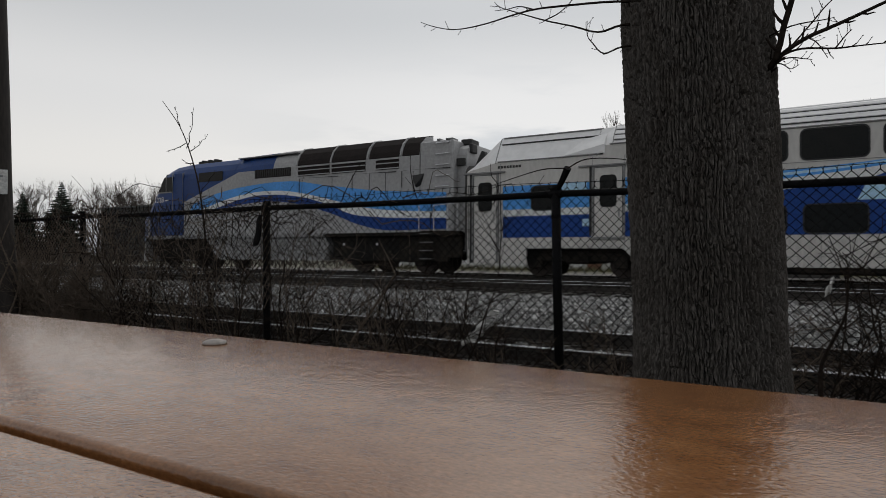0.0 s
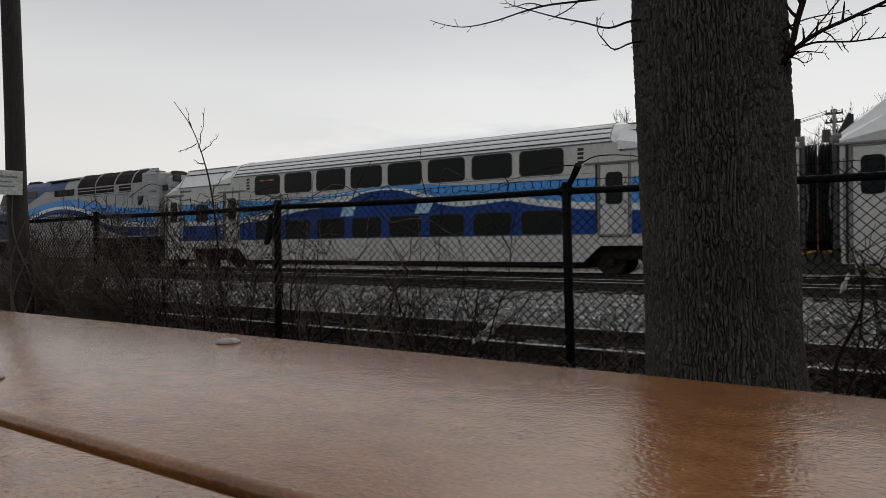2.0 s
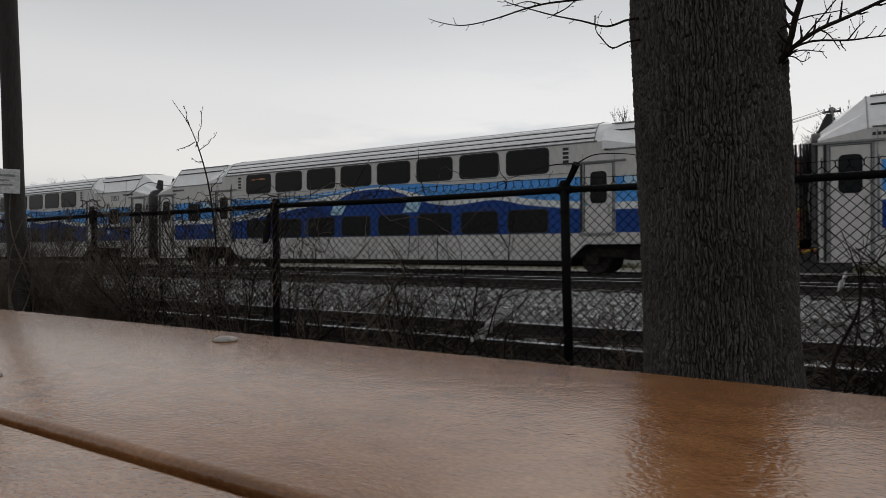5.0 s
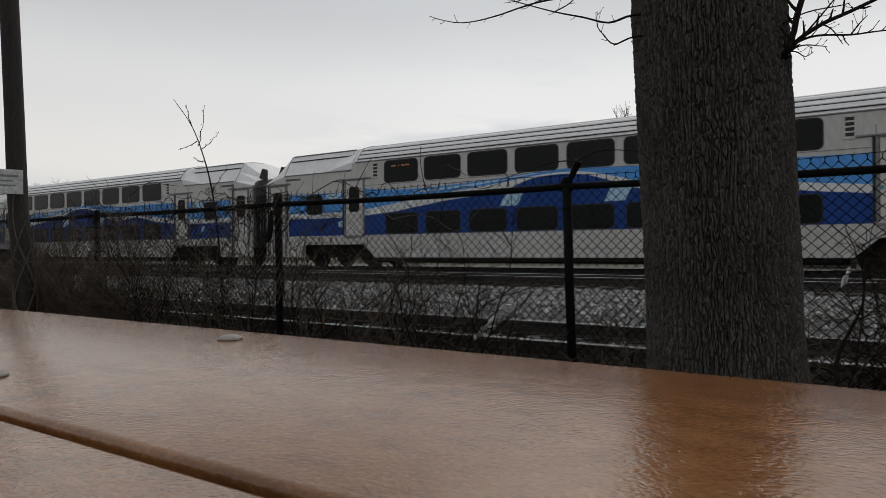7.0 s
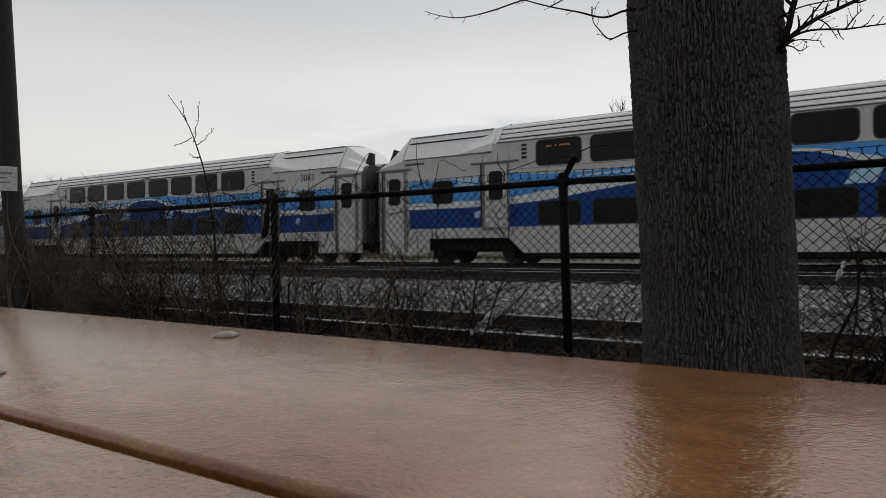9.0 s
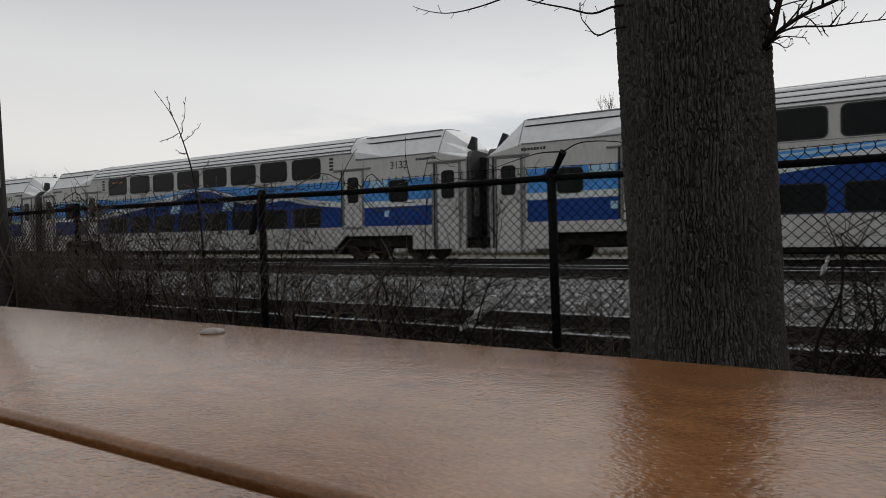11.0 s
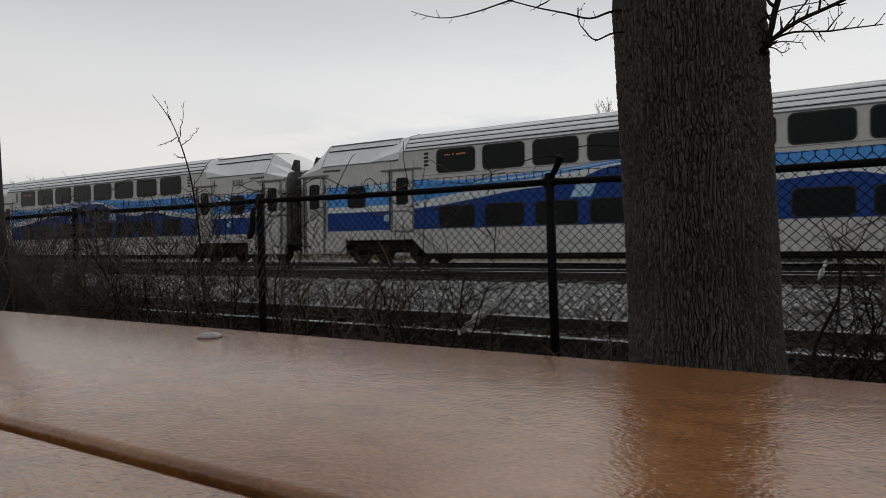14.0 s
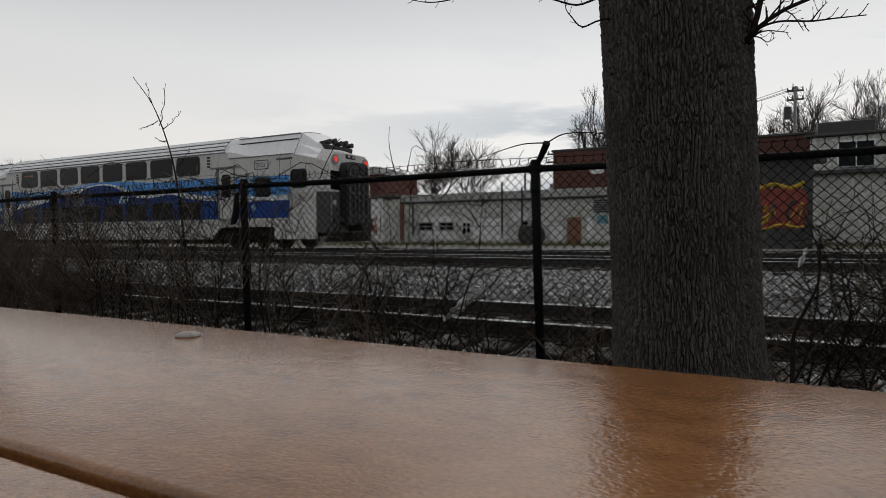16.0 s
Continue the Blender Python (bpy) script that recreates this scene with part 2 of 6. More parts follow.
# ---- mesh helpers ----
class Mesh:
    """Vertices and faces gathered for one mesh."""

    def __init__(self):
        self.v, self.f, self.m = [], [], []

    def add(self, verts, faces, mi=0):
        o = len(self.v)
        self.v.extend(verts)
        self.f.extend(tuple(i + o for i in f) for f in faces)
        self.m.extend([mi] * len(faces))
        return self

    def box(self, x0, x1, y0, y1, z0, z1, b=0.0, mi=0):
        """A box, its edges chamfered by b."""
        if b <= 0:
            vs = [(x, y, z) for x in (x0, x1) for y in (y0, y1) for z in (z0, z1)]
            return self.add(vs, [(0, 1, 3, 2), (4, 6, 7, 5), (0, 4, 5, 1), (2, 3, 7, 6), (0, 2, 6, 4), (1, 5, 7, 3)], mi)
        b = min(b, (x1 - x0) * 0.45, (y1 - y0) * 0.45, (z1 - z0) * 0.45)
        lo, hi = (x0, y0, z0), (x1, y1, z1)
        vs, idx = [], {}
        for s in range(8):
            sg = [(s >> k) & 1 for k in range(3)]
            for a in range(3):
                p = []
                for k in range(3):
                    e = hi[k] if sg[k] else lo[k]
                    p.append(e if k == a else e + (-b if sg[k] else b))
                idx[(s, a)] = len(vs)
                vs.append(tuple(p))
        fs = []
        for a in range(3):
            o1, o2 = [k for k in range(3) if k != a]
            for side in (0, 1):
                q = [(0, 0), (1, 0), (1, 1), (0, 1)]
                f = [idx[((side << a) | (i << o1) | (j << o2), a)] for i, j in q]
                # cyclic order (a, o1, o2) decides the winding
                flip = (side == 1) != (a != 1)
                fs.append(tuple(f[::-1]) if flip else tuple(f))
        for a in range(3):
            o1, o2 = [k for k in range(3) if k != a]
            for i in (0, 1):
                for j in (0, 1):
                    s0 = (i << o1) | (j << o2)
                    s1 = s0 | (1 << a)
                    fs.append((idx[(s0, o1)], idx[(s0, o2)], idx[(s1, o2)], idx[(s1, o1)]))
        for s in range(8):
            fs.append((idx[(s, 0)], idx[(s, 1)], idx[(s, 2)]))
        return self.add(vs, fs, mi)

    def tube(self, pts, r0, r1=None, n=5, cap=True, mi=0):
        """A round bar along pts, its radius going from r0 to r1."""
        r1 = r0 if r1 is None else r1
        P = np.asarray(pts, float)
        k = len(P)
        d = np.gradient(P, axis=0)
        d /= np.linalg.norm(d, axis=1)[:, None] + 1e-12
        ref = np.array([0.0, 0.0, 1.0]) if abs(d[0, 2]) < 0.9 else np.array([1.0, 0.0, 0.0])
        u = np.cross(d, ref)
        u /= np.linalg.norm(u, axis=1)[:, None] + 1e-12
        w = np.cross(d, u)
        rad = np.linspace(r0, r1, k)[:, None, None]
        a = np.arange(n) * 2 * math.pi / n
        ring = P[:, None, :] + rad * (np.cos(a)[None, :, None] * u[:, None, :] + np.sin(a)[None, :, None] * w[:, None, :])
        fs = []
        for i in range(k - 1):
            for j in range(n):
                j2 = (j + 1) % n
                fs.append((i * n + j, i * n + j2, (i + 1) * n + j2, (i + 1) * n + j))
        if cap:
            fs.append(tuple(range(n))[::-1])
            fs.append(tuple((k - 1) * n + j for j in range(n)))
        return self.add([tuple(p) for p in ring.reshape(-1, 3)], fs, mi)

    def disc(self, c, axis, r, depth, n=20, mi=0, r2=None):
        """A round plate centred on c, with its axis along x, y or z."""
        d = Vector((0, 0, 0))
        d["xyz".index(axis)] = depth / 2
        c = Vector(c)
        return self.tube([c - d, c + d], r, r2, n, True, mi)

    def strip(self, us, lo, hi, y, t=0.004, mi=0):
        """A thin film on the side wall between two curves."""
        vs, n = [], len(us)
        for yy in (y - t, y + 0.002):
            for u, a, b in zip(us, lo, hi):
                vs += [(u, yy, a), (u, yy, b)]
        fs = []
        for i in range(n - 1):
            a = 2 * i
            fs.append((a, a + 2, a + 3, a + 1))
            o = 2 * n
            fs.append((a + 1, a + 3, o + a + 3, o + a + 1))
            fs.append((a, o + a, o + a + 2, a + 2))
        return self.add(vs, fs, mi)

    def rounded(self, u0, u1, z0, z1, y0, y1, r=0.1, n=4, mi=0):
        """A plate with rounded corners in the plane of the side wall."""
        r = min(r, (u1 - u0) * 0.49, (z1 - z0) * 0.49)
        ring = []
        for cx, cz, s in ((u1 - r, z1 - r, 0), (u0 + r, z1 - r, 1), (u0 + r, z0 + r, 2), (u1 - r, z0 + r, 3)):
            for i in range(n + 1):
                a = (s + i / n) * math.pi / 2
                ring.append((cx + r * math.cos(a), cz + r * math.sin(a)))
        k = len(ring)
        vs = [(x, y0, z) for x, z in ring] + [(x, y1, z) for x, z in ring]
        fs = [tuple(range(k)), tuple(range(k, 2 * k))[::-1]]
        fs += [(i, i + k, (i + 1) % k + k, (i + 1) % k) for i in range(k)]
        return self.add(vs, fs, mi)

    def loft(self, rings, closed=False, caps=True, mi=0):
        n, k = len(rings[0]), len(rings)
        fs = []
        for i in range(k - 1):
            for j in range(n if closed else n - 1):
                j2 = (j + 1) % n
                fs.append((i * n + j, (i + 1) * n + j, (i + 1) * n + j2, i * n + j2))
        if caps:
            fs.append(tuple(range(n)))
            fs.append(tuple((k - 1) * n + j for j in range(n))[::-1])
        return self.add([p for r in rings for p in r], fs, mi)

    def data(self, name, mats, smooth=False):
        me = bpy.data.meshes.new(name)
        me.from_pydata(self.v, [], self.f)
        for m in mats if isinstance(mats, (list, tuple)) else [mats]:
            me.materials.append(m)
        me.polygons.foreach_set("material_index", self.m)
        me.polygons.foreach_set("use_smooth", [smooth] * len(self.f))
        bm = bmesh.new()
        bm.from_mesh(me)
        bmesh.ops.recalc_face_normals(bm, faces=bm.faces)
        bm.to_mesh(me)
        bm.free()
        me.update()
        return me


def part(name, mesh, material, parent=None, label="", smooth=False):
    """One mesh object, under a thing or under a part."""
    me = mesh.data(name, material, smooth) if isinstance(mesh, Mesh) else mesh
    ob = new(name, me)
    if parent is not None:
        ob.parent = parent
    return tagged(ob, label)


def thing(name, label, category, at=(0, 0, 0), group="", kind=""):
    ob = new(name)
    ob.empty_display_size = 0.2
    ob.matrix_basis = Matrix.Translation(at)
    return tagged(ob, label, category, group, kind)


def lettering(name, text, size, material, parent, m):
    """Flat letters, as a mesh. m: their place on the thing."""
    cu = bpy.data.curves.new(name, "FONT")
    cu.body, cu.size, cu.extrude = text, size, 0.002
    tmp = bpy.data.objects.new(name, cu)
    scene.collection.objects.link(tmp)
    me = bpy.data.meshes.new_from_object(tmp.evaluated_get(bpy.context.evaluated_depsgraph_get()))
    bpy.data.objects.remove(tmp)
    me.materials.clear()
    me.materials.append(material)
    me.transform(m @ pose(0, 0, 0, 90, 0, 0))
    return part(name, me, None, parent)


def curve_at(pts, us):
    return list(np.interp(us, [p[0] for p in pts], [p[1] for p in pts]))


def eased(pts, us):
    """A smooth curve through a few points."""
    x, y = np.array([p[0] for p in pts]), np.array([p[1] for p in pts])
    d = np.gradient(y, x)
    out = []
    for u in us:
        i = int(np.clip(np.searchsorted(x, u) - 1, 0, len(x) - 2))
        h = x[i + 1] - x[i]
        s = min(1, max(0, (u - x[i]) / h))
        out.append((2 * s**3 - 3 * s**2 + 1) * y[i] + (s**3 - 2 * s**2 + s) * h * d[i] + (3 * s**2 - 2 * s**3) * y[i + 1] + (s**3 - s**2) * h * d[i + 1])
    return out


rng = np.random.default_rng(7)
TRACK_Y, RAIL_Z, PITCH = 17.22, 0.19, 25.91     # near side of the train, rail head, length of a coach

# ---- ground ----
PROFILE = [(-400, 0.0), (2.4, 0.0), (3.4, -0.16), (4.6, -0.34), (7.9, -0.36), (8.7, -0.08), (12.0, -0.03), (16.5, 0.0), (21.0, 0.0), (24, 0.06), (40, 0.1), (2500, 0.3)]


def ground_z(y):
    return float(np.interp(y, [p[0] for p in PROFILE], [p[1] for p in PROFILE]))


def build_ground():
    xs = [-2500, -600, -150, -60, -30] + list(np.arange(-24, 8.1, 0.5)) + [14, 30, 80, 300, 2500]
    ys = [-2500, -300, -40, -8] + list(np.arange(-4, 9, 0.35)) + list(np.arange(9.5, 34, 1.2)) + [45, 80, 200, 700, 2500]
    g = Mesh()
    vs = []
    for y in ys:
        for x in xs:
            n = noise.noise(Vector((x * 0.7, y * 0.7, 0))) * 0.035 if 2.5 < y < 5.2 and abs(x) < 30 else 0
            vs.append((x, y, ground_z(y) + n))
    k = len(xs)
    fs, mi = [], []
    for j in range(len(ys) - 1):
        for i in range(k - 1):
            fs.append((j * k + i, j * k + i + 1, (j + 1) * k + i + 1, (j + 1) * k + i))
            yc = (ys[j] + ys[j + 1]) / 2
            mi.append(0 if yc < 4.75 else 1 if yc < 20.8 else 2)
    g.v, g.f, g.m = vs, fs, mi
    part("ground", g, [SOIL, BALLAST, VERGE])
    tagged(bpy.data.objects["ground"], "soil with dead leaves, grey ballast and pale verge", "ground", kind="structure")
    road = Mesh().box(-200, 120, 22.3, 26.5, -0.05, 0.075)
    tagged(part("road", road, ROADMAT), "pale gravel service road beyond the tracks", "road", kind="structure")


build_ground()


def scatter_stones(name, label, x0, x1, y0, y1, count, size, zoff=0.0, dense=1.0):
    m = Mesh()
    base = np.array([(1, 0, 0), (-1, 0, 0), (0, 1, 0), (0, -1, 0), (0, 0, 1), (0, 0, -1)], float)
    tri = [(0, 2, 4), (2, 1, 4), (1, 3, 4), (3, 0, 4), (2, 0, 5), (1, 2, 5), (3, 1, 5), (0, 3, 5)]
    for _ in range(count):
        x, y = x0 + (x1 - x0) * rng.random() ** dense, rng.uniform(y0, y1)
        q = np.array(Euler(rng.uniform(0, 6.28, 3)).to_matrix())
        s = size * rng.uniform(0.5, 1.25)
        v = (base * rng.uniform(0.6, 1.2, (6, 1)) * s) @ q.T + (x, y, ground_z(y) + s * 0.3 + zoff)
        m.add([tuple(p) for p in v], tri)
    return tagged(part(name, m, STONE), label, "gravel", kind="stuff")


scatter_stones("track_gravel", "loose grey crushed stone between the tracks", -26, 5, 8.0, 12.1, 19000, 0.038)
scatter_stones("lineside_gravel", "loose dark crushed stone along the near rails", -14, 3.5, 4.5, 8.2, 7000, 0.030)


# ---- tracks ----
def rail_mesh(x0, x1):
    """A flat-bottomed rail, its foot at z = 0, with a polished head."""
    prof = [(-0.07, 0), (0.07, 0), (0.07, 0.012), (0.012, 0.03), (0.012, 0.125), (0.036, 0.135), (0.036, 0.165), (0.030, 0.172),
            (-0.030, 0.172), (-0.036, 0.165), (-0.036, 0.135), (-0.012, 0.125), (-0.012, 0.03), (-0.07, 0.012)]
    m = Mesh().loft([[(x, y, z) for y, z in prof] for x in (x0, x1)], closed=True)
    for i, f in enumerate(m.f):
        zs = [m.v[j][2] for j in f]
        if min(zs) > 0.16 and len(f) == 4:
            m.m[i] = 1
    return m.data("rail", [RAIL, RAIL_TOP])


RAIL_DATA = rail_mesh(-420, 220)


def sleeper_data():
    return Mesh().box(-0.115, 0.115, -1.28, 1.28, -0.17, 0.0, 0.012).data("sleeper", [TIE])


SLEEPER = sleeper_data()
SLEEPER_SPACING = 0.53


def build_track(label, y_mid, head_z, x0, x1, turn=0.0):
    tr = thing("railway_track", label, "railway track", (0, y_mid, head_z - 0.172), "railway tracks", "structure")
    tr.rotation_euler[2] = turn
    for s in (-1, 1):
        r = part("rail", RAIL_DATA, None, tr)
        r.location = (0, s * 0.752, 0)
    n = 0
    x = x0
    while x < x1 and n < 120:
        sl = part("sleeper", SLEEPER, None, tr)
        sl.location = (x + rng.uniform(-0.03, 0.03), rng.uniform(-0.05, 0.05), -0.004 - rng.uniform(0, 0.012))
        sl.rotation_euler[2] = rng.uniform(-0.015, 0.015)
        x += SLEEPER_SPACING
        n += 1
    rest = Mesh()
    for k in range(110):
        xx = x0 - (k + 1) * SLEEPER_SPACING
        rest.box(xx - 0.115, xx + 0.115, -1.28, 1.28, -0.17, -0.006)
    tagged(part("far_sleepers", rest, TIE, tr), kind="stuff")
    plates = Mesh()
    k = int((x1 - x0) / SLEEPER_SPACING)
    for i in range(k):
        for s in (-1, 1):
            xx = x0 + i * SLEEPER_SPACING
            plates.box(xx - 0.09, xx + 0.09, s * 0.752 - 0.17, s * 0.752 + 0.17, -0.004, 0.012)
            for dy in (-0.085, 0.085):
                plates.box(xx - 0.05, xx - 0.015, s * 0.752 + dy - 0.02, s * 0.752 + dy + 0.02, 0.012, 0.04)
    tagged(part("tie_plates", plates, RAIL, tr), kind="stuff")
    return tr


build_track("rusty siding with dark sleepers beside the fence", 6.345, -0.10, -26, 5, radians(-0.25))
build_track("main line track with dark sleepers in grey ballast", 13.55, 0.20, -40, 9)
build_track("main line track under the train", 18.82, 0.19, -44, 9)


# ---- train ----
ENDWALL = mat("grimy_end_wall", (0.085, 0.083, 0.080), 0.7, var=0.4, scale=1.5, fine=12, bump=0.1)
WIDE = 3.1


def mirror_u(pts):
    return [(PITCH - u, z) for u, z in reversed(pts)]


def bogie(parent, u, tall=0.86, base=2.6, r=0.42, heavy=False):
    """A two-axle truck under a vehicle. Returns its wheelsets."""
    b = part("bogie_frame", Mesh().box(u - base / 2 - 0.55, u + base / 2 + 0.55, 0.34, 0.5, 0.46, 0.72, 0.04)
             .box(u - base / 2 - 0.55, u + base / 2 + 0.55, WIDE - 0.5, WIDE - 0.34, 0.46, 0.72, 0.04)
             .box(u - 0.35, u + 0.35, 0.3, WIDE - 0.3, 0.40, 0.80, 0.04)
             .box(u - base / 2 - 0.2, u - base / 2 + 0.2, 0.26, 0.46, 0.26, 0.6, 0.03)
             .box(u + base / 2 - 0.2, u + base / 2 + 0.2, 0.26, 0.46, 0.26, 0.6, 0.03), UNDER, parent)
    for du in (-0.28, 0, 0.28) if heavy else (-0.2, 0.2):
        part("coil_spring", Mesh().tube([(u + du + 0.1 * math.cos(a), 0.36 + 0.1 * math.sin(a), 0.42 + 0.012 * a) for a in np.arange(0, 25, 0.9)], 0.018, n=5), UNDER, parent)
    out = []
    for s in (-1, 1):
        m = Mesh()
        for y, o in ((WIDE / 2 - 0.79, -1), (WIDE / 2 + 0.79, 1)):
            m.disc((0, y - WIDE / 2, 0), "y", r, 0.11, 28)
            m.disc((0, y - WIDE / 2 - o * 0.06, 0), "y", r + 0.03, 0.03, 28)
            m.disc((0, y - WIDE / 2 + o * 0.07, 0), "y", r * 0.42, 0.04, 16)
            for k in range(6):
                a = k * math.pi / 3
                m.disc((0.62 * r * math.cos(a), y - WIDE / 2 + o * 0.058, 0.62 * r * math.sin(a)), "y", 0.045, 0.02, 8)
        m.tube([(0, -0.8, 0), (0, 0.8, 0)], 0.08, n=10)
        w = part("wheelset", m, WHEEL, parent)
        w.location = (u + s * base / 2, WIDE / 2, r)
        w["radius"] = r
        out.append(w)
    return out


def door_leaf(parent, u0, u1, z0, z1, w0, w1):
    fr = Mesh()
    for a, b, c, d in ((u0 - 0.06, u0, z0, z1 + 0.06), (u1, u1 + 0.06, z0, z1 + 0.06), (u0, u1, z1, z1 + 0.06)):
        fr.box(a, b, -0.035, 0.01, c, d, 0.01)
    d = part("door", Mesh().box(u0, u1, -0.014, 0.01, z0, z1, 0.01), COACH, parent)
    part("door_frame", fr, GREYTRIM, d)
    part("door_seal", Mesh().box(u0 + 0.004, u0 + 0.022, -0.018, -0.012, z0, z1).box(u1 - 0.022, u1 - 0.004, -0.018, -0.012, z0, z1), RUBBER, d)
    part("door_jamb", Mesh().box(u0 - 0.125, u0 - 0.062, -0.030, 0.01, z0, z1 + 0.05, 0.006), RUBBER, d)
    uc = (u0 + u1) / 2
    part("window", Mesh().rounded(uc - 0.24, uc + 0.24, w0, w1, -0.024, -0.010, 0.12), GLASS, d)
    part("door_handle", Mesh().box(u1 - 0.13, u1 - 0.09, -0.04, -0.012, 1.75, 1.95, 0.008), GREYTRIM, d)


def coach_window(parent, u0, u1, z0, z1):
    w = part("window", Mesh().rounded(u0, u1, z0, z1, -0.016, -0.006, 0.13), GLASS, parent)
    ring = Mesh()
    ring.rounded(u0 - 0.035, u1 + 0.035, z0 - 0.035, z1 + 0.035, -0.012, 0.004, 0.15)
    part("window_seal", ring, RUBBER, w)


DARK_TOP = [(5.43, 1.89), (6.65, 1.98), (8.0, 2.16), (9.2, 2.31), (10.4, 2.40), (11.05, 2.50), (11.7, 2.75), (12.6, 2.87), (13.6, 2.80), (14.4, 2.55),
            (15.2, 2.28), (16.0, 2.17), (16.8, 2.22), (17.6, 2.28), (18.7, 2.08), (20.5, 1.89)]
LIGHT_LOW = [(5.43, 2.10), (6.65, 2.26), (8.0, 2.43), (9.2, 2.58), (10.4, 2.69), (11.2, 2.78), (11.9, 2.87), (12.7, 2.93), (13.6, 2.89), (14.6, 2.66),
             (15.6, 2.40), (16.8, 2.42), (17.8, 2.44), (18.8, 2.27), (20.5, 2.10)]
LIGHT_TOP = [(5.43, 2.86), (6.6, 2.76), (8.0, 2.75), (9.2, 2.79), (11.0, 2.90), (12.2, 3.01), (13.3, 3.03), (14.6, 2.97), (16.6, 2.84), (18.5, 2.86), (20.5, 2.84)]


def half_profile(kind):
    return {
        "tip": [(0.04, 3.30), (0.06, 3.36), (0.40, 3.50), (0.85, 3.68), (1.30, 3.74), (1.55, 3.75)],
        "end": [(0.0, 3.52), (0.02, 3.58), (0.24, 3.97), (0.50, 4.39), (1.00, 4.47), (1.55, 4.50)],
        "mid": [(0.0, 3.80), (0.02, 3.86), (0.13, 4.08), (0.42, 4.40), (1.00, 4.58), (1.55, 4.62)],
    }[kind]


def roof_ring(u, kind):
    h = half_profile(kind)
    return [(u, y, z) for y, z in h] + [(u, WIDE - y, z) for y, z in reversed(h[:-1])]


def build_coach(cab=False):
    """A double-deck passenger coach: x along it, y = 0 its near side, z = 0 the rail head."""
    c = thing("passenger_coach", "grey double-deck passenger coach with blue wave stripes", "train coach", group="coaches of the train")
    a0, a1 = 0.42, PITCH - 0.42
    # walls up to the edge of the roof
    wall = Mesh()
    st = [(a0, 3.32), (1.40, 3.54), (4.80, 3.54), (4.82, 3.82), (PITCH - 4.82, 3.82), (PITCH - 4.80, 3.54), (PITCH - 1.40, 3.54), (a1, 3.32)]
    wall.loft([[(u, 0.0, 0.86), (u, 0.0, z), (u, 0.06, z + 0.02), (u, WIDE - 0.06, z + 0.02), (u, WIDE, z), (u, WIDE, 0.86)] for u, z in st], closed=True)
    part("body", wall, COACH, c)
    # roof, with the lowered ends
    roof = Mesh().loft([roof_ring(a0, "tip"), roof_ring(1.42, "end"), roof_ring(4.55, "end"), roof_ring(5.05, "mid"), roof_ring(PITCH - 5.05, "mid"),
                        roof_ring(PITCH - 4.55, "end"), roof_ring(PITCH - 1.42, "end"), roof_ring(a1, "tip")], closed=True)
    r = part("roof", roof, ROOF, c)
    for k, (y, z) in enumerate(((0.075, 3.985), (0.19, 4.15), (0.34, 4.315), (0.60, 4.46))):
        part("roof_rib", Mesh().tube([(5.1, y, z), (PITCH - 5.1, y, z)], 0.024, n=6), ROOF, r)
        part("roof_groove", Mesh().tube([(5.1, y - 0.03, z - 0.032), (PITCH - 5.1, y - 0.03, z - 0.032)], 0.013, n=5), SEAM, r)
    for u0, u1 in ((1.5, 4.7), (PITCH - 4.7, PITCH - 1.5)):
        part("roof_gutter", Mesh().tube([(u0, 0.345, 4.165), (u1, 0.345, 4.165)], 0.024, n=5), SEAM, r)
        part("roof_gutter", Mesh().tube([(u0, 0.49, 4.395), (u1, 0.49, 4.395)], 0.026, n=5), GREYTRIM, r)
        part("roof_gutter", Mesh().tube([(u0, -0.006, 3.57), (u1, -0.006, 3.57)], 0.020, n=5), GREYTRIM, r)
    for u in (1.42, 4.62, 5.08, PITCH - 1.42, PITCH - 4.62, PITCH - 5.08):
        k = "end" if u < 4.9 or u > PITCH - 4.9 else "mid"
        part("roof_seam", Mesh().tube([(u, y - 0.008, z + 0.006) for y, z in half_profile(k)], 0.011, n=5), GREYTRIM, r)
    part("roof_edge", Mesh().tube([(5.0, -0.006, 3.84), (PITCH - 5.0, -0.006, 3.84)], 0.024, n=6), GREYTRIM, r)
    # blisters that run from the low end roof up into the main roof
    for s in (0, 1):
        f = (lambda u: u) if s == 0 else (lambda u: PITCH - u)
        part("roof_fairing", Mesh().add([(f(3.6), -0.005, 3.60), (f(4.85), -0.012, 3.60), (f(4.85), -0.012, 3.86), (f(4.85), 0.30, 4.22), (f(4.2), 0.30, 4.10), (f(4.85), 0.30, 3.6)],
                                       [(0, 1, 2), (0, 2, 3, 4), (0, 4, 5), (1, 5, 3, 2), (0, 5, 1), (3, 5, 4)]), ROOF, r)
    # lower skirts, cut away round the trucks
    for u0, u1, v0, v1 in ((0.44, 2.45, 0.44, 2.45), (5.36, PITCH - 5.36, 5.87, PITCH - 5.87), (PITCH - 2.45, PITCH - 0.44, PITCH - 2.45, PITCH - 0.44)):
        for y0, y1 in ((-0.001, 0.10), (WIDE - 0.10, WIDE + 0.001)):
            sk = Mesh().add([(u0, y0, 0.858), (u1, y0, 0.858), (v1, y0, 0.38), (v0, y0, 0.38), (u0, y1, 0.858), (u1, y1, 0.858), (v1, y1, 0.38), (v0, y1, 0.38)],
                   [(0, 1, 2, 3), (7, 6, 5, 4), (0, 4, 5, 1), (3, 2, 6, 7), (0, 3, 7, 4), (1, 5, 6, 2)])
            part("skirt", sk, COACH_LOW, c)
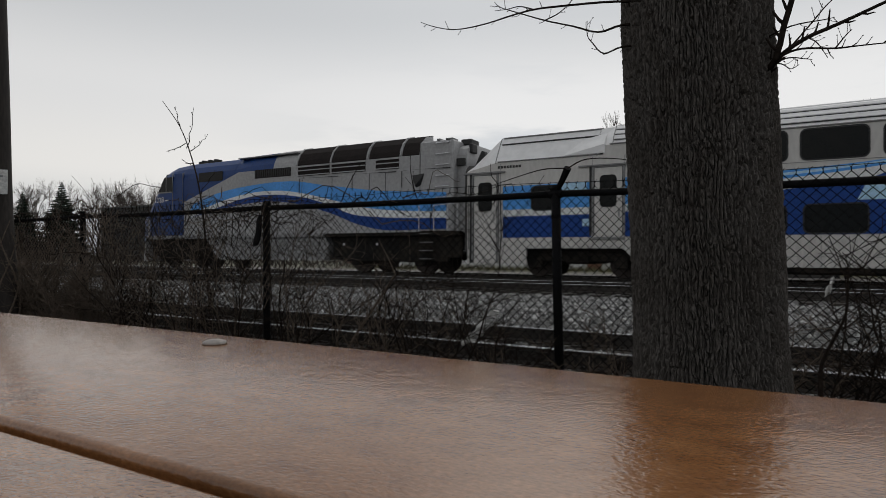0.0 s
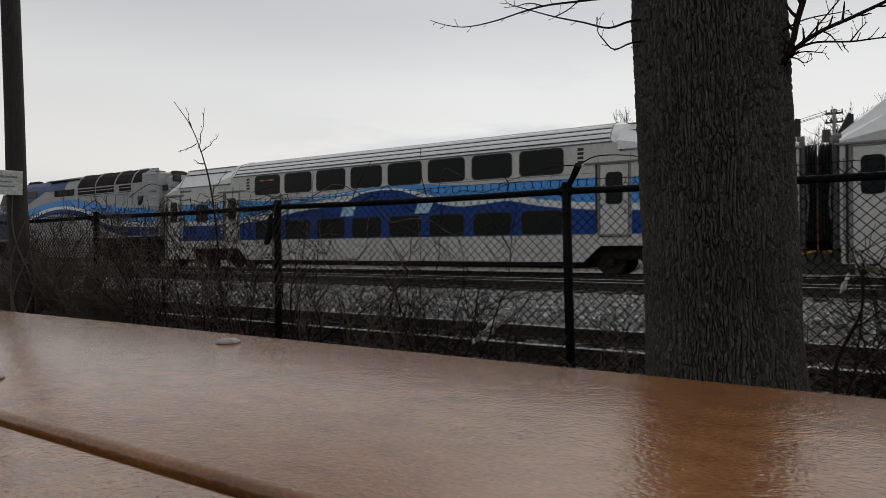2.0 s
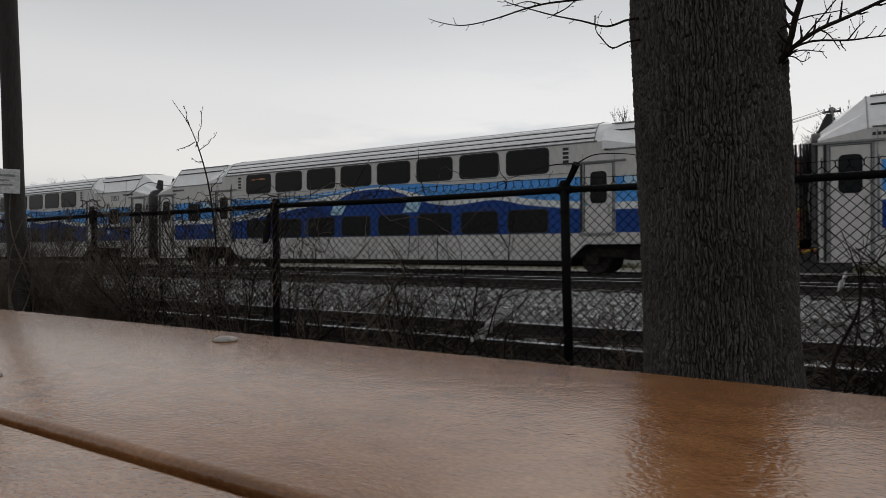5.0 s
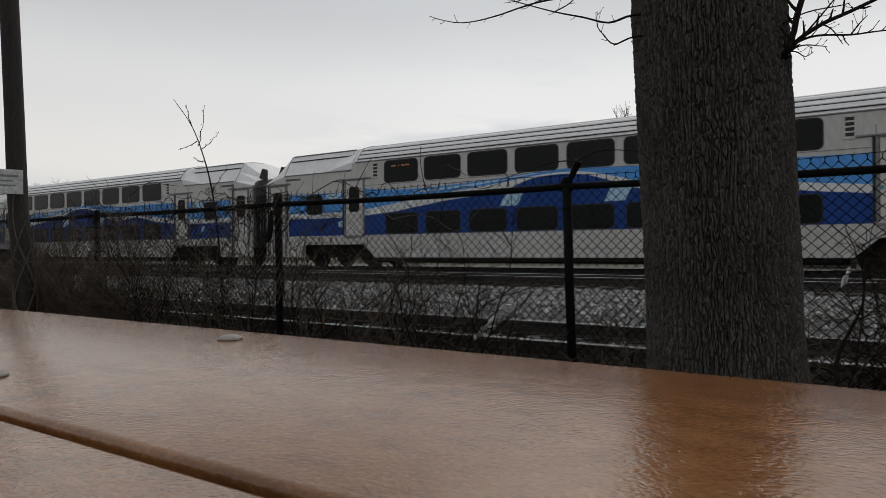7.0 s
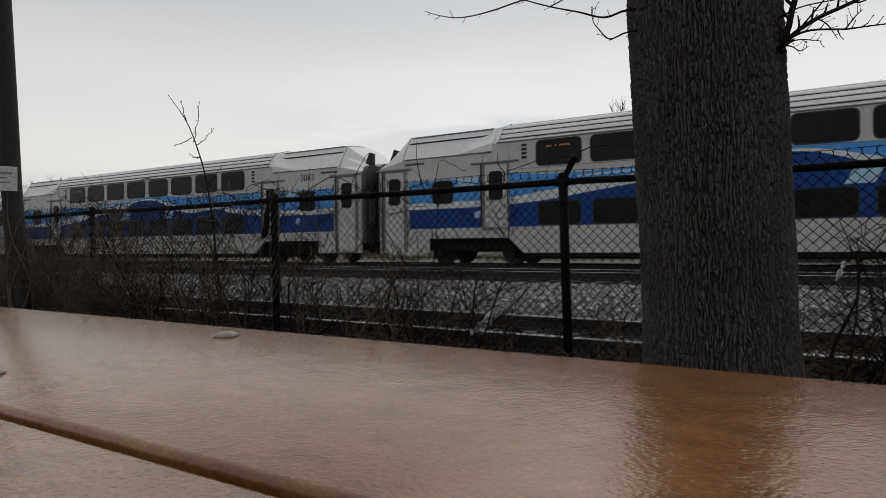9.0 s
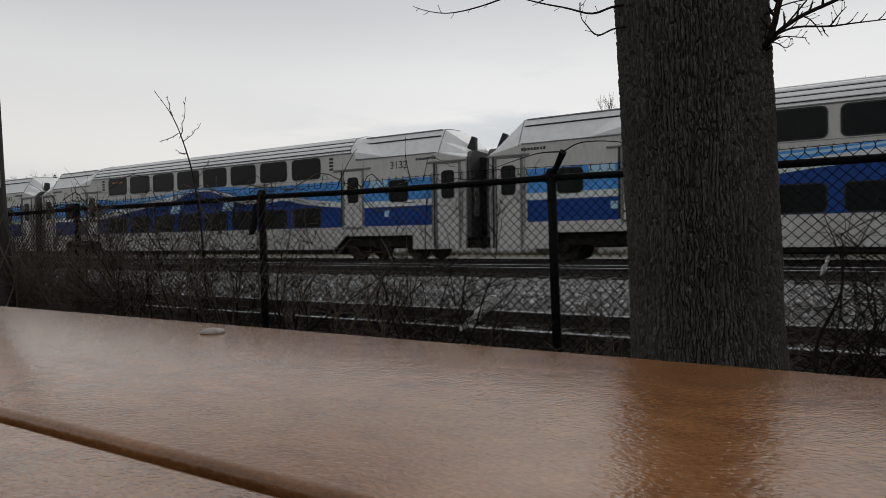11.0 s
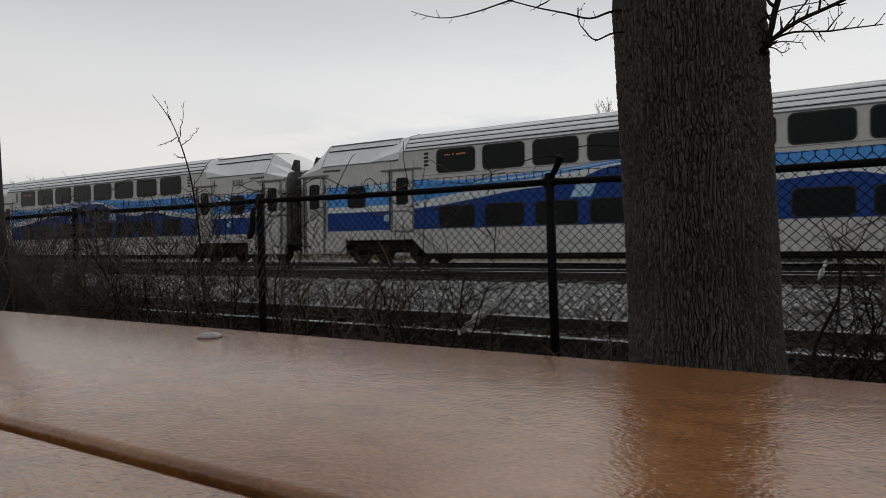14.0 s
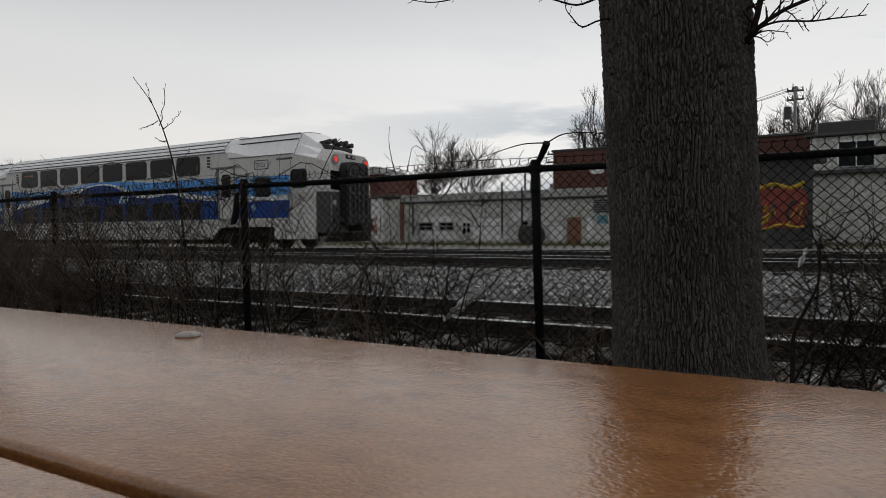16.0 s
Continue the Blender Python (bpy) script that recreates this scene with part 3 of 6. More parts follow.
    part("skirt_band", Mesh().strip([5.45, PITCH - 5.45], [0.862] * 2, [1.185] * 2, -0.001), COACH_LOW, c)
    for u0, u1 in ((1.68, 4.47), (PITCH - 4.47, PITCH - 1.68)):
        part("skirt_band", Mesh().strip([u0, u1], [0.862] * 2, [1.19] * 2, -0.001), COACH_LOW, c)
    for u in np.arange(7.2, PITCH - 6, 2.9):
        part("skirt_seam", Mesh().box(u - 0.006, u + 0.006, -0.012, -0.004, 0.40, 1.17), GREYTRIM, c)
    part("underframe", Mesh().box(5.9, PITCH - 5.9, 0.25, WIDE - 0.25, 0.20, 0.84, 0.03).box(0.5, PITCH - 0.5, 0.4, WIDE - 0.4, 0.66, 0.9).box(6.1, PITCH - 6.1, 0.06, 0.2, 0.24, 0.37, 0.02), UNDER, c)
    # stripes
    us = list(np.arange(5.43, PITCH - 5.42, 0.15))
    dt, ll, lt = eased(DARK_TOP, us), eased(LIGHT_LOW, us), eased(LIGHT_TOP, us)
    part("dark_blue_stripe", Mesh().strip(us, [1.19] * len(us), dt, 0), BLUE, c)
    part("white_stripe", Mesh().strip(us, dt, ll, 0), WHITE, c)
    part("light_blue_stripe", Mesh().strip(us, ll, lt, 0), LIGHT_BLUE, c)
    us2 = list(np.arange(7.6, 12.4, 0.2))
    part("pale_blue_stripe", Mesh().strip(us2, eased([(7.6, 2.60), (9.2, 2.66), (11, 2.82), (12.4, 2.99)], us2), eased([(7.6, 2.66), (9.2, 2.73), (11, 2.87), (12.4, 3.01)], us2), -0.004), PALE_BLUE, c)
    for u in (10.9, 14.2):
        part("pale_patch", Mesh().add([(u - 0.08, -0.008, 2.00), (u + 0.52, -0.008, 2.00), (u + 0.70, -0.008, 2.36), (u + 0.10, -0.008, 2.38)], [(0, 1, 2, 3)]), PALE_BLUE, c)
    for u0, u1 in ((1.68, 4.47), (PITCH - 4.47, PITCH - 1.68)):
        part("dark_blue_stripe", Mesh().strip([u0, u1], [1.19] * 2, [1.85] * 2, 0), BLUE, c)
        part("white_stripe", Mesh().strip([u0, u1], [1.85] * 2, [2.06] * 2, 0), WHITE, c)
        part("light_blue_stripe", Mesh().strip([u0, u1], [2.06] * 2, [2.79] * 2, 0), LIGHT_BLUE, c)
        um = u0 + 1.9 if u0 < 9 else u0 + 0.25
        part("pale_blue_stripe", Mesh().strip([um, um + 0.75], [2.42] * 2, [2.786] * 2, -0.004), PALE_BLUE, c)
        part("emblem", Mesh().box(um + 0.62, um + 0.82, -0.011, -0.003, 1.5, 1.72, 0.02), PALE_BLUE, c)
    # openings
    for i in range(8):
        u = 6.34 + 1.675 * i
        coach_window(c, u, u + 1.36, 3.04, 3.76)
        coach_window(c, u + 0.06, u + 1.34, 1.24, 1.91)
    for u in (2.64, PITCH - 3.38):
        coach_window(c, u, u + 0.74, 2.03, 2.73)
    for u in (0.655, PITCH - 1.485):
        if cab and u > 5:
            coach_window(c, u - 0.1, u + 0.62, 2.30, 2.95)
            continue
        door_leaf(c, u, u + 0.83, 0.40, 3.17, 2.03, 2.95)
        part("door_header", Mesh().box(u - 0.35, u + 1.1, -0.06, 0.0, 3.22, 3.28, 0.01), GREYTRIM, c)
        for du in (-0.16, 0.96):
            part("grab_rail", Mesh().tube([(u + du, -0.05, 0.9), (u + du, -0.05, 2.9)], 0.02, n=6), GREYTRIM, c)
    for u in (4.54, PITCH - 5.37):
        door_leaf(c, u, u + 0.83, 1.22, 3.18, 2.04, 2.96)
        part("door_header", Mesh().box(u - 0.45, u + 1.2, -0.06, 0.0, 3.22, 3.27, 0.01), GREYTRIM, c)
        part("door_step", Mesh().box(u - 0.06, u + 0.89, -0.07, 0.0, 1.12, 1.19, 0.01), GREYTRIM, c)
    for u in (5.77, PITCH - 6.09):
        v = part("vent", Mesh().box(u, u + 0.32, -0.02, 0.005, 3.19, 3.79, 0.01), COACH, c)
        for k in range(4):
            part("louvre", Mesh().box(u + 0.07, u + 0.25, -0.026, -0.016, 3.27 + k * 0.125, 3.35 + k * 0.125), SEAM, v)
    for u in (1.60, 4.50, 5.42, PITCH - 5.42, PITCH - 4.50, PITCH - 1.60):
        part("panel_seam", Mesh().box(u - 0.007, u + 0.007, -0.011, 0.0, 0.90, 3.50), GREYTRIM, c)
    for z in (1.188, 2.97):
        part("belt_seam", Mesh().box(5.46, PITCH - 5.46, -0.010, 0.0, z - 0.007, z + 0.007), GREYTRIM, c)
    part("belt_seam", Mesh().box(6.0, PITCH - 6.0, -0.010, 0.0, 0.640, 0.652), GREYTRIM, c)
    for u in (5.32, PITCH - 5.52):
        part("door_button", Mesh().disc((u + 0.2, -0.012, 2.02), "y", 0.05, 0.02, 12), TEAL, c)
    sign = part("destination_sign", Mesh().box(6.62, 7.42, -0.02, -0.014, 3.55, 3.63), GLASS, c)
    for k in range(11):
        if k not in (3, 5):
            part("sign_dots", Mesh().box(6.64 + k * 0.07, 6.685 + k * 0.07, -0.023, -0.019, 3.56, 3.61 + 0.01 * (k % 2)), AMBER, sign)
    # maker's plate, as a plain bar
    for u in (1.5, PITCH - 2.3):
        for k in range(8):
            part("plate_bar", Mesh().box(u + k * 0.1, u + 0.075 + k * 0.1, -0.006, 0.0, 3.36, 3.44), LETTER, c)
    # ends: dark walls, bellows and buffers
    for s, e in ((-1, a0), (1, a1)):
        lo, hi = sorted((e, e - s * 0.10))
        if not (cab and s > 0):
            part("end_wall", Mesh().box(min(e, e + s * 0.05), max(e, e + s * 0.05), 0.10, WIDE - 0.10, 0.75, 3.35, 0.02), ENDWALL, c)
            # small upright fin on the low end of the roof
            f0 = e - 0.30 if s > 0 else e - 0.02
            fin = [(f0, 3.62), (f0 + 0.34, 3.62), (f0 + 0.34, 4.06), (f0 + 0.22, 4.10), (f0 + 0.10, 3.84)]
            part("roof_fin", Mesh().loft([[(u, y, z) for u, z in fin] for y in (0.62, 0.82)], closed=True), RUBBER, c)
            # arched hood round the gangway
            arch = [(0.10, 0.75)] + [(0.10 + 0.42 - 0.42 * math.cos(q), 3.18 + 0.42 * math.sin(q)) for q in np.linspace(0, math.pi / 2, 7)]
            arch += [(WIDE - y, z) for y, z in reversed(arch)]
            part("gangway_hood", Mesh().loft([[(e + s * d, y, z) for y, z in arch] for d in (-0.05, 0.13)], closed=True), ENDWALL, c, "dark grey arched gangway hood")
            for y in (0.30, 0.44, 0.58):
                part("jumper_cable", Mesh().tube([(e + s * 0.16, y, 1.45), (e + s * 0.20, y, 1.9), (e + s * 0.16, y, 2.35)], 0.020, n=6), GREYTRIM, c)
            part("corner_post", Mesh().box(min(e, e + s * 0.12), max(e, e + s * 0.12), 0.06, 0.30, 0.8, 3.3, 0.05), ENDWALL, c)
            g0, g1 = sorted((e + s * 0.05, e + s * 0.40))
            bel = Mesh()
            for k in range(5):
                q = g0 + (g1 - g0) * (k + 0.5) / 5
                bel.box(q - 0.028, q + 0.028, 0.80, WIDE - 0.80, 0.95, 3.42, 0.02)
            part("gangway_bellows", bel, RUBBER, c)
            for z in np.arange(1.2, 2.6, 0.3):
                part("ladder_rung", Mesh().tube([(e + s * 0.08, 0.14, z), (e + s * 0.08, 0.5, z)], 0.014, n=5), GREYTRIM, c)
            part("coupler", Mesh().box(g0, g1, WIDE / 2 - 0.15, WIDE / 2 + 0.15, 0.72, 0.98, 0.03), UNDER, c)
            hose = [(e + s * 0.1 + s * 0.3 * q, 0.7, 0.75 - 0.38 * math.sin(math.pi * q)) for q in np.linspace(0, 1, 9)]
            part("air_hose", Mesh().tube(hose, 0.03, n=6), RUBBER, c)
    if cab:
        e = a1
        part("cab_end", Mesh().loft([[(e - 0.02, y0, z0) for y0, z0 in ((0.01, 0.86), (0.01, 3.30), (0.42, 3.72), (WIDE - 0.42, 3.72), (WIDE - 0.01, 3.30), (WIDE - 0.01, 0.86))],
                                     [(e + 0.40, y0, z0) for y0, z0 in ((0.26, 0.86), (0.26, 3.20), (0.58, 3.60), (WIDE - 0.58, 3.60), (WIDE - 0.26, 3.20), (WIDE - 0.26, 0.86))]], closed=True), COACH_LOW, c)
        part("end_apron", Mesh().loft([[(e + d, y0, z0) for y0, z0 in ((y, 0.62), (y, 2.12), (WIDE - y, 2.12), (WIDE - y, 0.62))] for d, y in ((0.02, 0.0), (0.425, 0.245))], closed=True), ENDWALL, c)
        part("end_lamp", Mesh().disc((e + 0.45, 0.52, 1.72), "x", 0.10, 0.05, 16), CLEAR_LAMP, c)
        for y in (0.60, WIDE - 0.60):
            l = part("lamp_housing", Mesh().disc((e + 0.41, y, 3.33), "x", 0.19, 0.07, 20), GREYTRIM, c)
            part("tail_lamp", Mesh().disc((e + 0.455, y, 3.33), "x", 0.10, 0.03, 20), RED_LAMP, l, "glowing red tail lamp")
        part("lamp_housing", Mesh().box(e + 0.38, e + 0.44, WIDE / 2 - 0.3, WIDE / 2 + 0.3, 3.42, 3.58, 0.03), SEAM, c)
        for dy in (-0.14, 0.14):
            part("headlamp", Mesh().disc((e + 0.45, WIDE / 2 + dy, 3.50), "x", 0.06, 0.03, 14), CLEAR_LAMP, c)
        for y0, y1 in ((0.34, 0.98), (WIDE - 0.98, WIDE - 0.34)):
            part("cab_window", Mesh().box(e + 0.39, e + 0.42, y0, y1, 2.2, 2.9, 0.01), GLASS, c)
        arch = [(0.86, 0.90)] + [(0.86 + 0.28 - 0.28 * math.cos(q), 2.98 + 0.28 * math.sin(q)) for q in np.linspace(0, math.pi / 2, 6)]
        arch += [(WIDE - y, z) for y, z in reversed(arch)]
        g = part("gangway_hood", Mesh().loft([[(e + d, y, z) for y, z in arch] for d in (0.36, 0.76)], closed=True), RUBBER, c, "black rubber gangway hood")
        for y in (0.98, 1.30, 1.55, 1.80, WIDE - 0.98):
            part("gangway_post", Mesh().tube([(e + 0.79, y, 1.0), (e + 0.79, y, 2.95)], 0.035, n=6), ENDWALL, g)
        for z in (1.25, 2.1, 2.75):
            part("gangway_bar", Mesh().box(e + 0.77, e + 0.81, 0.98, WIDE - 0.98, z - 0.03, z + 0.03), ENDWALL, g)
        for y in (0.42, 0.62, WIDE - 0.62, WIDE - 0.42):
            hs = [(e + 0.44 + 0.16 * math.sin(math.pi * q), y, 1.30 - 0.75 * q) for q in np.linspace(0, 1, 8)]
            part("air_hose", Mesh().tube(hs, 0.03, n=6), RUBBER, c)
        part("coupler", Mesh().box(e + 0.3, e + 1.0, WIDE / 2 - 0.16, WIDE / 2 + 0.16, 0.66, 0.96, 0.04), UNDER, c)
        part("pilot", Mesh().box(e + 0.2, e + 0.42, 0.2, WIDE - 0.2, 0.28, 0.84, 0.05), UNDER, c)
        part("end_step", Mesh().box(e + 0.3, e + 0.62, 0.4, WIDE - 0.4, 1.02, 1.12, 0.02), SEAM, c)
        for y in (0.3, 2.8):
            part("handrail", Mesh().tube([(e + 0.46, y, 1.05), (e + 0.46, y, 2.1)], 0.02, n=6), GREYTRIM, c)
            part("marker_lamp", Mesh().disc((e + 0.42, y + (0.3 if y < 1 else -0.3), 1.45), "x", 0.11, 0.05, 14), SEAM, c)
        pod = part("horn_pod", Mesh().box(e - 1.0, e - 0.05, 0.75, WIDE - 0.75, 3.74, 3.94, 0.04), SEAM, c)
        for k in range(5):
            y = 0.85 + k * 0.34
            part("horn", Mesh().tube([(e - 0.55, y, 4.02 + 0.06 * (k % 2)), (e + 0.02, y, 4.04 + 0.06 * (k % 2))], 0.04, 0.10, n=12), SEAM, pod)
            part("horn_bracket", Mesh().box(e - 0.42, e - 0.34, y - 0.05, y + 0.05, 3.90, 4.08, 0.01), SEAM, pod)
        part("beacon", Mesh().tube([(e - 0.85, 1.0, 3.90), (e - 0.85, 1.0, 4.16)], 0.13, 0.10, n=12), SEAM, pod)
    ws = bogie(c, 3.95) + bogie(c, PITCH - 3.95)
    return c


def build_locomotive():
    """A streamlined diesel locomotive: x = 0 is the coupling to the first coach."""
    c = thing("locomotive", "blue and grey diesel locomotive with wave stripes", "locomotive")

    def ring(u, top, w, zs=1.42):
        """A body section, top metres high and drawn in by w at each side."""
        q = (top - 4.72)
        h = [(w, zs), (w, 3.98 + q), (w + 0.05, 4.20 + q), (w + 0.18, 4.46 + q), (w + 0.42, 4.68 + q), (w + 0.9, 4.80 + q), (1.55, 4.84 + q)]
        return [(u, y, max(z, zs)) for y, z in h] + [(u, WIDE - y, max(z, zs)) for y, z in reversed(h[:-1])]

    blue = Mesh().loft([ring(-17.15, 2.55, 0.62, 1.2), ring(-16.85, 2.78, 0.30, 1.2), ring(-16.35, 2.98, 0.12, 1.3), ring(-15.7, 3.75, 0.05), ring(-15.1, 4.42, 0.01),
                        ring(-14.6, 4.56, 0.0), ring(-13.6, 4.64, 0.0), ring(-10.5, 4.64, 0.0)], closed=True)
    part("cab", blue, LOCO_BLUE, c, smooth=False)
    hood = Mesh().loft([ring(-10.5, 4.63, 0.002), ring(-9.6, 4.72, 0), ring(-8.3, 4.74, 0)], closed=True)
    part("hood_front", hood, LOCO_BLUE, c)
    # the radiator scoops stand proud on both sides of a lower roof
    side_line = [(0.001, 1.42), (0.001, 4.0), (0.05, 4.22), (0.18, 4.48), (0.42, 4.70), (0.90, 4.83), (0.92, 4.44)]
    side_line += [(WIDE - y, z) for y, z in reversed(side_line)]
    part("hood", Mesh().loft([[(u, y, z) for y, z in side_line] for u in (-8.3, -1.5)], closed=True), LOCO_GREY, c)
    part("rear_body", Mesh().box(-1.5, -0.20, 0.0, WIDE, 1.43, 4.46, 0.05), LOCO_GREY, c)
    cowl = [(0.30, 1.43), (0.30, 3.95), (0.40, 4.18), (0.62, 4.32), (1.00, 4.38)]
    cowl += [(WIDE - y, z) for y, z in reversed(cowl)]
    part("rear_cowl", Mesh().loft([[(u, y, z) for y, z in cowl] for u in (-0.21, 0.14)], closed=True), LOCO_GREY, c)
    # dark block that stands for the shade in the gap at the cowl
    part("cowl_recess", Mesh().box(-0.19, 0.10, 0.20, 0.32, 3.60, 3.84, 0.01), SEAM, c)
    part("exhaust_stack", Mesh().box(-0.30, 0.10, 0.7, 1.3, 4.36, 4.56, 0.03), SEAM, c)
    part("exhaust_stack", Mesh().box(0.10, 0.24, 0.5, 0.9, 4.05, 4.36, 0.03), SEAM, c)
    part("roof_lug", Mesh().box(-0.84, -0.72, 0.02, 0.3, 4.46, 4.52, 0.01).box(-0.5, -0.24, 0.02, 0.4, 4.46, 4.51, 0.01), GREYTRIM, c)
    part("access_hatch", Mesh().add([(-1.78, -0.03, 3.34), (-1.32, -0.03, 3.38), (-1.44, -0.10, 3.16), (-1.62, -0.10, 2.98), (-1.78, 0.0, 3.34), (-1.32, 0.0, 3.38), (-1.44, 0.0, 3.0), (-1.62, 0.0, 2.92)],
                                    [(0, 1, 2, 3), (0, 4, 5, 1), (1, 5, 6, 2), (2, 6, 7, 3), (3, 7, 4, 0)]), SEAM, c)
    # grey side below the slanting edge of the blue
    us = list(np.arange(-13.65, -8.29, 0.2)) + [-8.3]
    top = [min(4.0, 2.91 + (u + 13.65) * 0.3195) for u in us]
    part("grey_side", Mesh().strip(us, [1.43] * len(us), top, 0, 0.006), LOCO_GREY, c)
    us = list(np.arange(-16.3, -13.6, 0.15))
    part("grey_sill", Mesh().strip(us, [1.35] * len(us), [2.28 + 0.0 * u for u in us], 0.11, 0.01), LOCO_SKIRT, c)
    part("side_sill", Mesh().box(-16.3, -5.65, -0.012, 0.3, 1.30, 1.46, 0.02), LOCO_SKIRT, c)
    part("rear_sill", Mesh().box(-5.65, 0.05, 0.0, 0.3, 1.30, 1.44, 0.02), UNDER, c)
    # waves
    us = list(np.arange(-13.2, -0.33, 0.15))
    n = len(us)
    lt = eased([(-13.2, 2.72), (-12.55, 2.95), (-11.07, 3.26), (-9.33, 3.43), (-8.2, 3.48), (-7.0, 3.44), (-6.0, 3.28), (-4.6, 3.08), (-3.2, 2.90), (-1.1, 2.76), (-0.3, 2.70)], us)
    wt = eased([(-13.2, 2.35), (-12.04, 2.66), (-10.47, 3.0), (-8.88, 3.15), (-7.6, 3.10), (-6.37, 2.90), (-5.03, 2.60), (-4.0, 2.36), (-3.2, 2.25), (-1.5, 2.13), (-0.3, 2.1)], us)
    dt = eased([(-13.2, 2.22), (-11.66, 2.55), (-9.32, 2.98), (-7.7, 2.95), (-6.37, 2.74), (-5.2, 2.40), (-4.58, 2.16), (-3.21, 1.97), (-1.5, 1.89), (-0.3, 1.87)], us)
    db = eased([(-13.2, 2.21), (-11.66, 2.45), (-9.32, 2.72), (-7.7, 2.68), (-6.37, 2.44), (-5.2, 2.12), (-4.11, 1.74), (-3.03, 1.52), (-1.5, 1.51), (-0.3, 1.51)], us)
    part("light_blue_stripe", Mesh().strip(us, wt, lt, -0.006), LIGHT_BLUE, c)
    part("white_stripe", Mesh().strip(us, dt, wt, -0.006), WHITE, c)
    part("dark_blue_stripe", Mesh().strip(us, [min(a, b - 0.005) for a, b in zip(db, dt)], dt, -0.006), BLUE, c)
    # cab fittings
    part("windscreen", Mesh().add([(-15.95, 0.35, 3.42), (-15.22, 0.30, 4.22), (-15.22, 2.8, 4.22), (-15.95, 2.75, 3.42), (-15.99, 0.35, 3.46), (-15.26, 0.30, 4.26), (-15.26, 2.8, 4.26), (-15.99, 2.75, 3.46)],
                                  [(0, 1, 2, 3), (7, 6, 5, 4), (0, 4, 5, 1), (1, 5, 6, 2), (2, 6, 7, 3), (3, 7, 4, 0)]), GLASS, c)
    w = part("cab_window", Mesh().add([(-15.45, -0.012, 3.40), (-14.42, -0.012, 3.40), (-14.42, -0.012, 4.06), (-15.02, -0.012, 4.06), (-15.45, 0.06, 3.40), (-14.42, 0.06, 3.40), (-14.42, 0.06, 4.06), (-15.02, 0.06, 4.06)],
                                      [(0, 1, 2, 3), (0, 4, 5, 1), (1, 5, 6, 2), (2, 6, 7, 3), (3, 7, 4, 0)]), GLASS, c)
    part("window_bar", Mesh().box(-14.9, -14.86, -0.02, 0, 3.4, 4.06).box(-15.47, -14.4, -0.02, 0, 3.36, 3.41), GREYTRIM, w)
    part("door", Mesh().box(-14.3, -13.7, -0.016, 0.01, 1.9, 4.2, 0.01), LOCO_BLUE, c)
    for u in (-14.36, -13.66):
        part("grab_rail", Mesh().tube([(u, 0.0, 2.5), (u, -0.07, 2.55), (u, -0.07, 4.15), (u, 0.0, 4.2)], 0.022, n=6), GREYTRIM, c)
    part("side_window", Mesh().rounded(-12.7, -11.2, 3.72, 4.12, -0.012, 0.0, 0.05), GLASS, c)
    lettering("running_number", "1328", 0.34, WLETTER, c, pose(-15.72, -0.014, 2.95))
    part("plate_bar", Mesh().box(-14.95, -14.72, -0.016, -0.012, 3.0, 3.06), WLETTER, c)
    # air intakes and radiators
    g = part("air_intake", Mesh().box(-9.31, -7.36, -0.02, 0.0, 3.68, 4.02, 0.01), GRILLE, c)
    for k in range(16):
        part("slat", Mesh().box(-9.26 + k * 0.12, -9.20 + k * 0.12, -0.034, -0.018, 3.70, 4.0), SEAM, g)
    for u0, u1 in ((-7.0, -5.42), (-5.33, -3.77), (-3.32, -2.33)):
        rd = part("radiator_opening", Mesh().box(u0, u1, -0.016, 0.0, 3.62, 4.0, 0.01), GRILLE, c)
        for z in (3.66, 3.84, 3.98):
            part("radiator_bar", Mesh().box(u0, u1, -0.035, -0.014, z - 0.018, z + 0.018), LOCO_GREY, rd)
    h = [(0.0, 4.04), (0.05, 4.22), (0.18, 4.48), (0.42, 4.70), (0.88, 4.82)]
    for u0, u1 in ((-7.0, -5.42), (-5.33, -3.77), (-3.62, -2.33), (-2.2, -1.52)):
        cv = Mesh().loft([[(u, y - 0.012, z + 0.012) for y, z in h] + [(u, y + 0.03, z - 0.03) for y, z in reversed(h)] for u in (u0, u1)], closed=True)
        part("radiator_cover", cv, GRILLE, c)
    for u in (-7.05, -5.38, -3.70, -2.27):
        part("radiator_rib", Mesh().tube([(u, y - 0.01, z + 0.012) for y, z in h], 0.035, n=6), LOCO_GREY, c)
    part("roof_band", Mesh().box(-10.4, -7.1, 0.10, 0.9, 4.56, 4.60), GREYTRIM, c)
    for u in (-6.9, -4.35, -2.2):
        part("hood_rail", Mesh().tube([(u, -0.03, 2.95), (u, -0.03, 3.52), (u + 0.3, -0.03, 3.54), (u + 1.9, -0.03, 3.52)], 0.014, n=5), SEAM, c)
    for u in (-5.3, -3.6, -2.9, -1.75):
        part("panel_seam", Mesh().box(u - 0.008, u + 0.008, -0.014, -0.005, 2.7, 3.5), SEAM, c)
    for k in range(6):
        part("ladder_rung", Mesh().tube([(-0.84, 0.0, 2.56 + k * 0.36), (-0.84, -0.06, 2.56 + k * 0.36), (-0.36, -0.06, 2.56 + k * 0.36), (-0.36, 0.0, 2.56 + k * 0.36)], 0.017, n=5), WLETTER, c)
    for u in (-1.48, -0.90, -0.38, -0.02):
        part("handrail", Mesh().tube([(u, -0.05, 1.45), (u, -0.05, 2.3)], 0.018, n=6), WLETTER, c)
